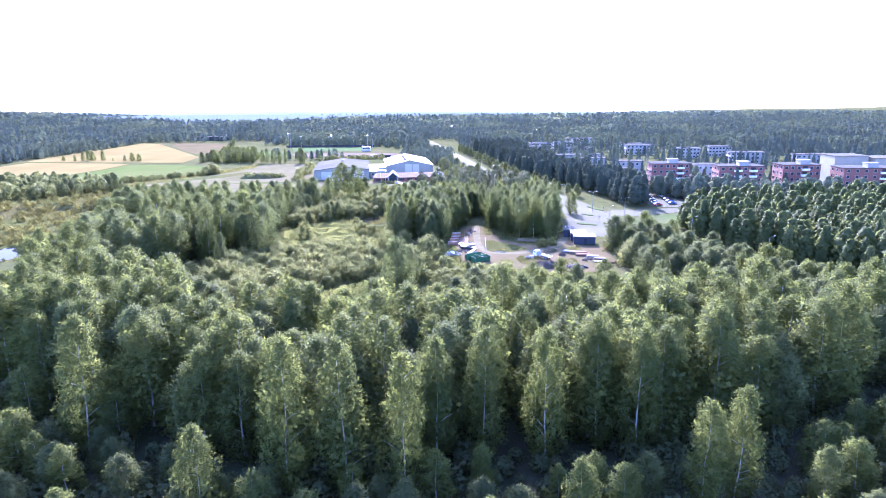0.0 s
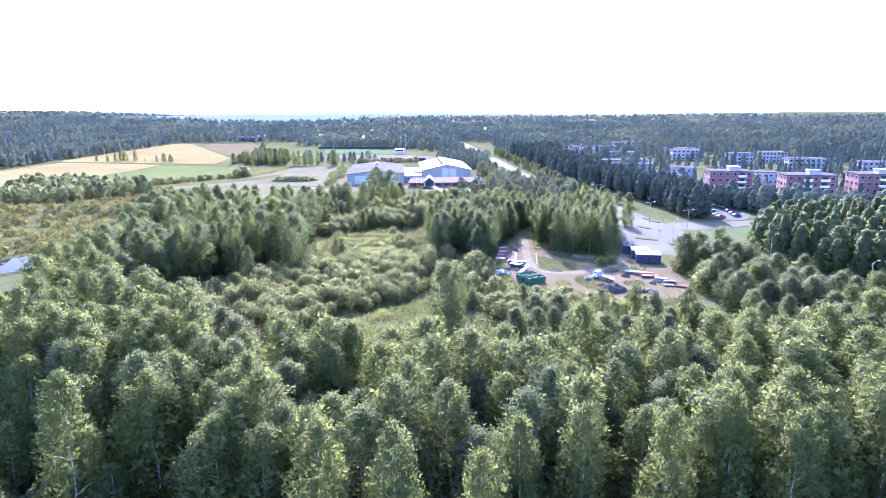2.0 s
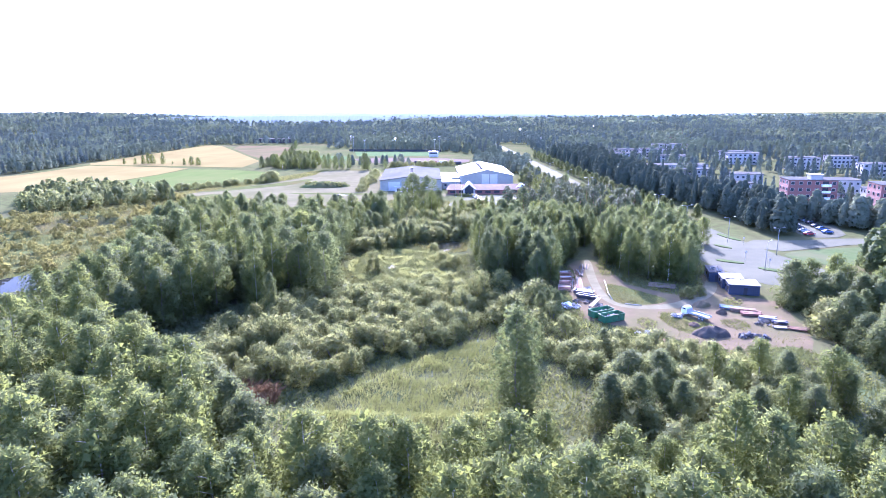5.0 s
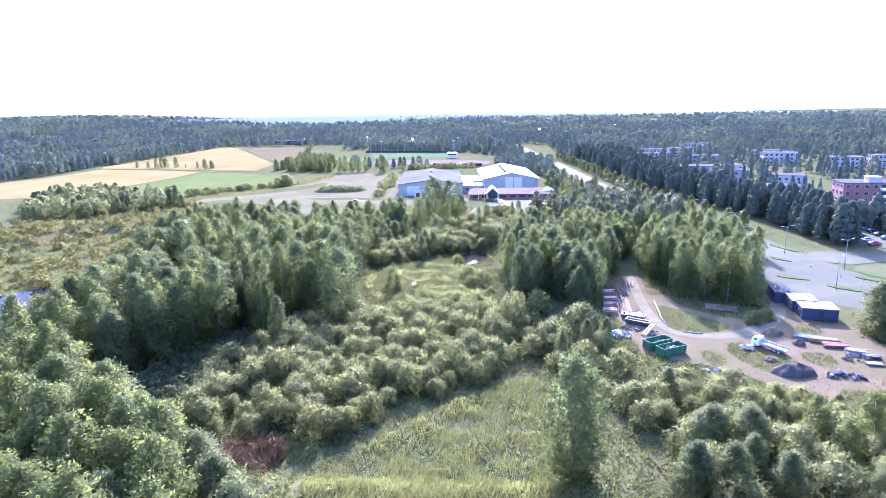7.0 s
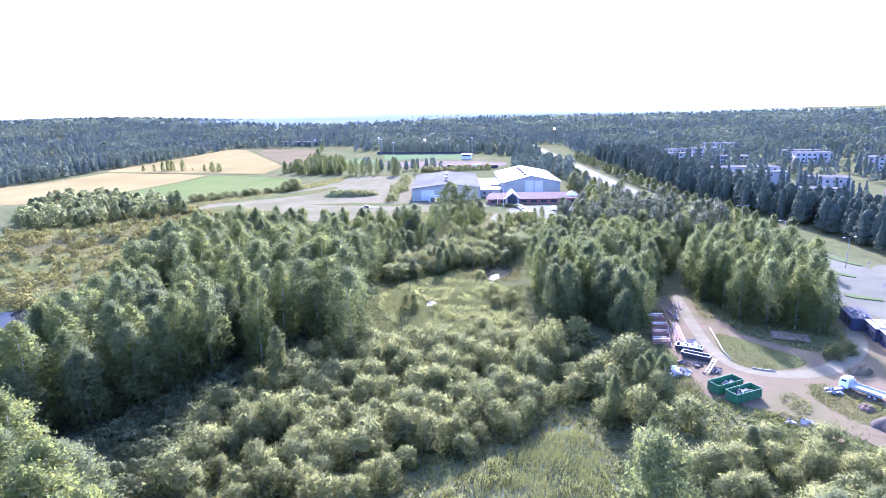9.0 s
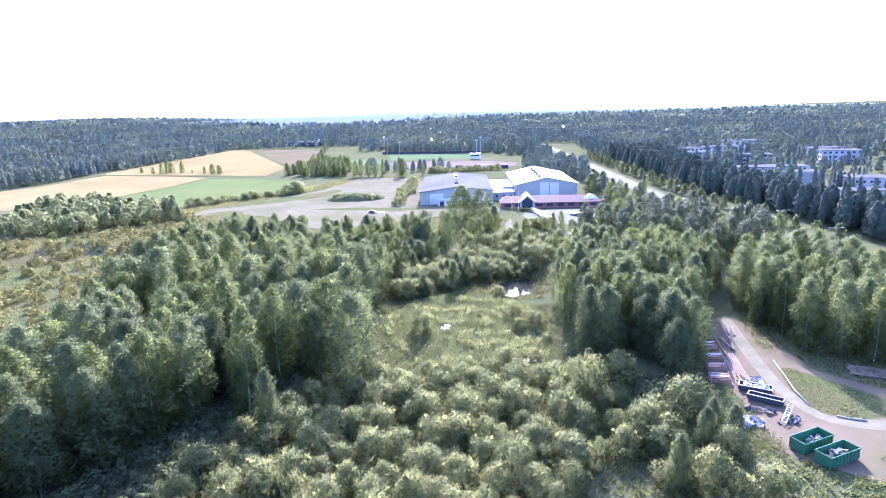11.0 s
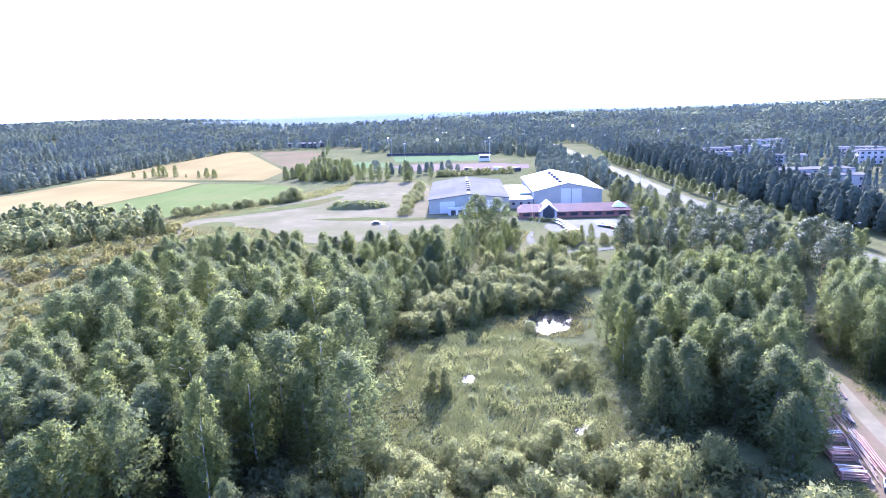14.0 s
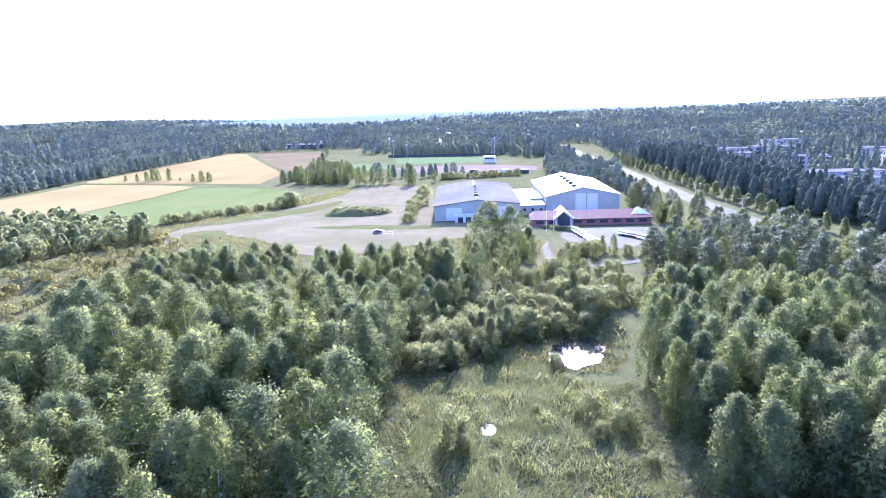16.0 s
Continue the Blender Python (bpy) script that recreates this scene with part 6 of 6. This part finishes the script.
def car(x, y, yaw, paint, colour, z=0.15, group="parked cars"):
    t = thing("car", pose(x, y, z, 0, 0, yaw), colour + " parked passenger car", "car", group)
    key = ("car", paint.name)
    if key not in MESHES:
        MESHES[key] = (loft("body", [(-2.15, 0.78, 0.32, 0.82, 0.70), (-1.8, 0.86, 0.26, 0.92, 0.76), (0.9, 0.87, 0.24, 0.92, 0.76), (1.8, 0.84, 0.26, 0.78, 0.72), (2.15, 0.74, 0.34, 0.66, 0.62)], paint),
                       loft("roof", [(-1.12, 0.60, 1.36, 1.40, 0.55), (-0.3, 0.60, 1.42, 1.47, 0.55), (0.36, 0.60, 1.40, 1.44, 0.55)], paint))
    part("body", MESHES[key][0], t)
    part("cabin", CAR_CABIN, t, "dark glazed cabin")
    part("roof", MESHES[key][1], t)
    for wx in (-1.35, 1.35):
        for wy in (-0.78, 0.78):
            w = part("wheel", WHEEL[0], t, "", pose(wx, wy, 0.32))
            part("rim", WHEEL[1], w)
    return t


NAMES = ("white", "silver", "black", "red", "blue")
rc = random.Random(12)
for k in range(9):
    i = rc.choice((0, 1, 1, 2, 2, 3, 4))
    car(-8 + rc.uniform(-0.3, 0.3) + 0.6 * k, 389 - 2.7 * k, 5 + rc.uniform(-3, 3), M_CARS[i], NAMES[i])
for k in range(8):
    i = rc.choice((0, 1, 2, 2, 3, 4))
    car(8 + 1.1 * k, 380 - 1.4 * k + rc.uniform(-0.3, 0.3), 60 + rc.uniform(-4, 4), M_CARS[i], NAMES[i])
for k in range(14):
    i = rc.choice((0, 1, 2, 2, 3, 4, 1))
    car(120 + 0.62 * k + (8 if k % 2 else 0), 284 + 3.1 * k, 12 + rc.uniform(-4, 4), M_CARS[i], NAMES[i], 0.2)
car(-86, 391, 10, M_CARS[2], "black", 0.2)

truck = thing("flatbed_truck", pose(42.6, 189.9, 0.12, 0, 0, -55) @ Matrix.Scale(0.86, 4), "white flatbed truck with a silver load bed", "truck")
part("chassis", box_mesh("chassis", M_DARKSTEEL, -3.4, -0.45, 0.5, 3.2, 0.45, 0.75), truck)
part("cab", loft("cab", [(-3.9, 1.05, 0.5, 1.5, 1.0), (-3.75, 1.1, 0.45, 2.3, 0.95), (-3.2, 1.1, 0.45, 2.55, 0.95), (-2.2, 1.1, 0.45, 2.6, 0.95), (-2.05, 1.08, 0.5, 2.45, 0.95)], M_WHITE), truck, "white painted cab")
part("windscreen", mesh_of("windscreen", [(-3.93, -0.92, 1.5), (-3.93, 0.92, 1.5), (-3.74, 0.86, 2.2), (-3.74, -0.86, 2.2)], [(0, 1, 2, 3)], M_GLASS), truck)
for s in (-1, 1):
    part("side_window", box_mesh("side_window", M_GLASS, -3.4, s * 1.06 - 0.03, 1.6, -2.5, s * 1.06 + 0.03, 2.15), truck)
part("load_bed", box_mesh("load_bed", M_STEEL, -1.8, -1.2, 0.95, 4.2, 1.2, 1.1, 0.02), truck, "silver load bed")
for s in (-1.22, 1.14):
    part("sideboard", box_mesh("sideboard", M_STEEL, -1.8, s, 1.1, 4.2, s + 0.08, 1.5, 0.01), truck)
part("headboard", box_mesh("headboard", M_STEEL, -1.9, -1.2, 0.95, -1.8, 1.2, 2.1), truck)
for wx in (-3.0, 1.9, 2.9):
    for wy in (-0.95, 0.95):
        w = part("wheel", LORRY_WHEEL[0], truck, "", pose(wx, wy, 0.46))
        part("rim", LORRY_WHEEL[1], w)

# ---- street furniture ----


def street_lamp(x, y, yaw, h=9.0, arms=2):
    t = thing("street_lamp", pose(x, y, 0.05, 0, 0, yaw), "grey steel street lamp with curved arm", "street lamp", "street lamps")
    if "pole" not in MESHES:
        MESHES["pole"] = tubes_mesh("pole", [([(0, 0, 0), (0, 0, 3), (0, 0, 9.0)], [0.11, 0.09, 0.06], 8)], M_POLE)
        MESHES["arm"] = tubes_mesh("arm", [([(0, 0, 8.9), (0.5, 0, 9.3), (1.8, 0, 9.5)], [0.05, 0.045, 0.04], 6)], M_POLE)
        MESHES["lamp_head"] = loft("lamp_head", [(1.7, 0.08, 9.44, 9.54, 0.06), (1.9, 0.16, 9.42, 9.58, 0.12), (2.5, 0.14, 9.45, 9.56, 0.10)], M_STEEL)
    part("pole", MESHES["pole"], t)
    for k in range(arms):
        a = part("arm", MESHES["arm"], t, "", pose(0, 0, 0, 0, 0, 180 * k))
        part("lamp_head", MESHES["lamp_head"], a)
    return t


for x, y, yaw, arms in ((78, 299, 10, 2), (84, 272, 20, 2), (78.5, 231.5, 40, 1), (56, 360, 5, 1), (64, 333, 5, 1), (92, 252, 20, 2), (57, 398, 5, 2), (52, 440, 5, 2), (47, 490, 5, 2), (100, 206, 20, 1), (108, 172, 20, 1), (76, 330, 10, 2)):
    street_lamp(x, y, yaw, 9, arms)
for k, (x, y) in enumerate(((-19, 388.5), (-16, 390))):
    f = thing("flagpole", pose(x, y, 0), "slim white flagpole before the pavilion", "flagpole", "flagpoles")
    part("pole", tubes_mesh("pole", [([(0, 0, 0), (0, 0, 5), (0, 0, 10)], [0.09, 0.07, 0.04], 8)], M_WHITE), f)
    part("base", box_mesh("base", M_CONCRETE, -0.3, -0.3, -0.05, 0.3, 0.3, 0.2, 0.03), f)
for x, y in ((-142, 738), (-44, 725), (-118, 672), (-46, 672)):
    f = thing("floodlight_mast", pose(x, y, 0), "tall floodlight mast beside the pitch", "mast", "floodlight masts")
    part("pole", tubes_mesh("pole", [([(0, 0, 0), (0, 0, 8), (0, 0, 17)], [0.16, 0.12, 0.08], 8)], M_STEEL), f)
    part("lamp_bar", box_mesh("lamp_bar", M_STEEL, -1.2, -0.2, 16.6, 1.2, 0.2, 17.3, 0.03), f)
for x, y in ((79, 246), (82, 236), (86, 233), (88, 268)):
    s = thing("road_sign", pose(x, y, 0.2, 0, 0, 10), "small round road sign on a steel post", "road sign", "road signs")
    part("post", tubes_mesh("post", [([(0, 0, 0), (0, 0, 2.6)], [0.04, 0.04], 6)], M_STEEL), s)
    bm = bmesh.new()
    bmesh.ops.create_cone(bm, cap_ends=True, segments=18, radius1=0.34, radius2=0.34, depth=0.03)
    bmesh.ops.rotate(bm, verts=bm.verts, matrix=Matrix.Rotation(math.pi / 2, 3, "X"))
    bmesh.ops.translate(bm, verts=bm.verts, vec=(0, -0.06, 2.4))
    part("plate", to_mesh(bm, "plate", M_STEEL), s)
frame_goal = thing("lattice_frame", pose(-82, 377, 0.15, 0, 0, 12), "open steel pipe frame standing on the gravel", "frame")
for xx in (0, 4.5):
    for yy in (0, 3.0):
        part("post", box_mesh("post", M_STEEL, xx, yy, 0, xx + 0.12, yy + 0.12, 2.6), frame_goal)
for yy in (0, 3.0):
    part("beam", box_mesh("beam", M_STEEL, 0.12, yy, 2.48, 4.5, yy + 0.12, 2.6), frame_goal)
rail = thing("guard_rail", pose(0, 0, 0), "steel guard rail on posts along the road bridge", "guard rail")
for k in range(16):
    a, b = 172 - 4 * k, 168 - 4 * k
    xa, xb = float(np.interp(a, [100, 145, 178], [129, 121, 113])), float(np.interp(b, [100, 145, 178], [129, 121, 113]))
    ang = math.degrees(math.atan2(b - a, xb - xa))
    part("rail", box_mesh("rail", M_STEEL, 0, -0.04, 0.55, 4.1, 0.04, 0.85), rail, "", pose(xa, a, 0.1, 0, 0, ang))
    part("post", box_mesh("post", M_STEEL, -0.06, -0.06, 0, 0.06, 0.06, 0.55), rail, "", pose(xa, a, 0.0, 0, 0, ang))
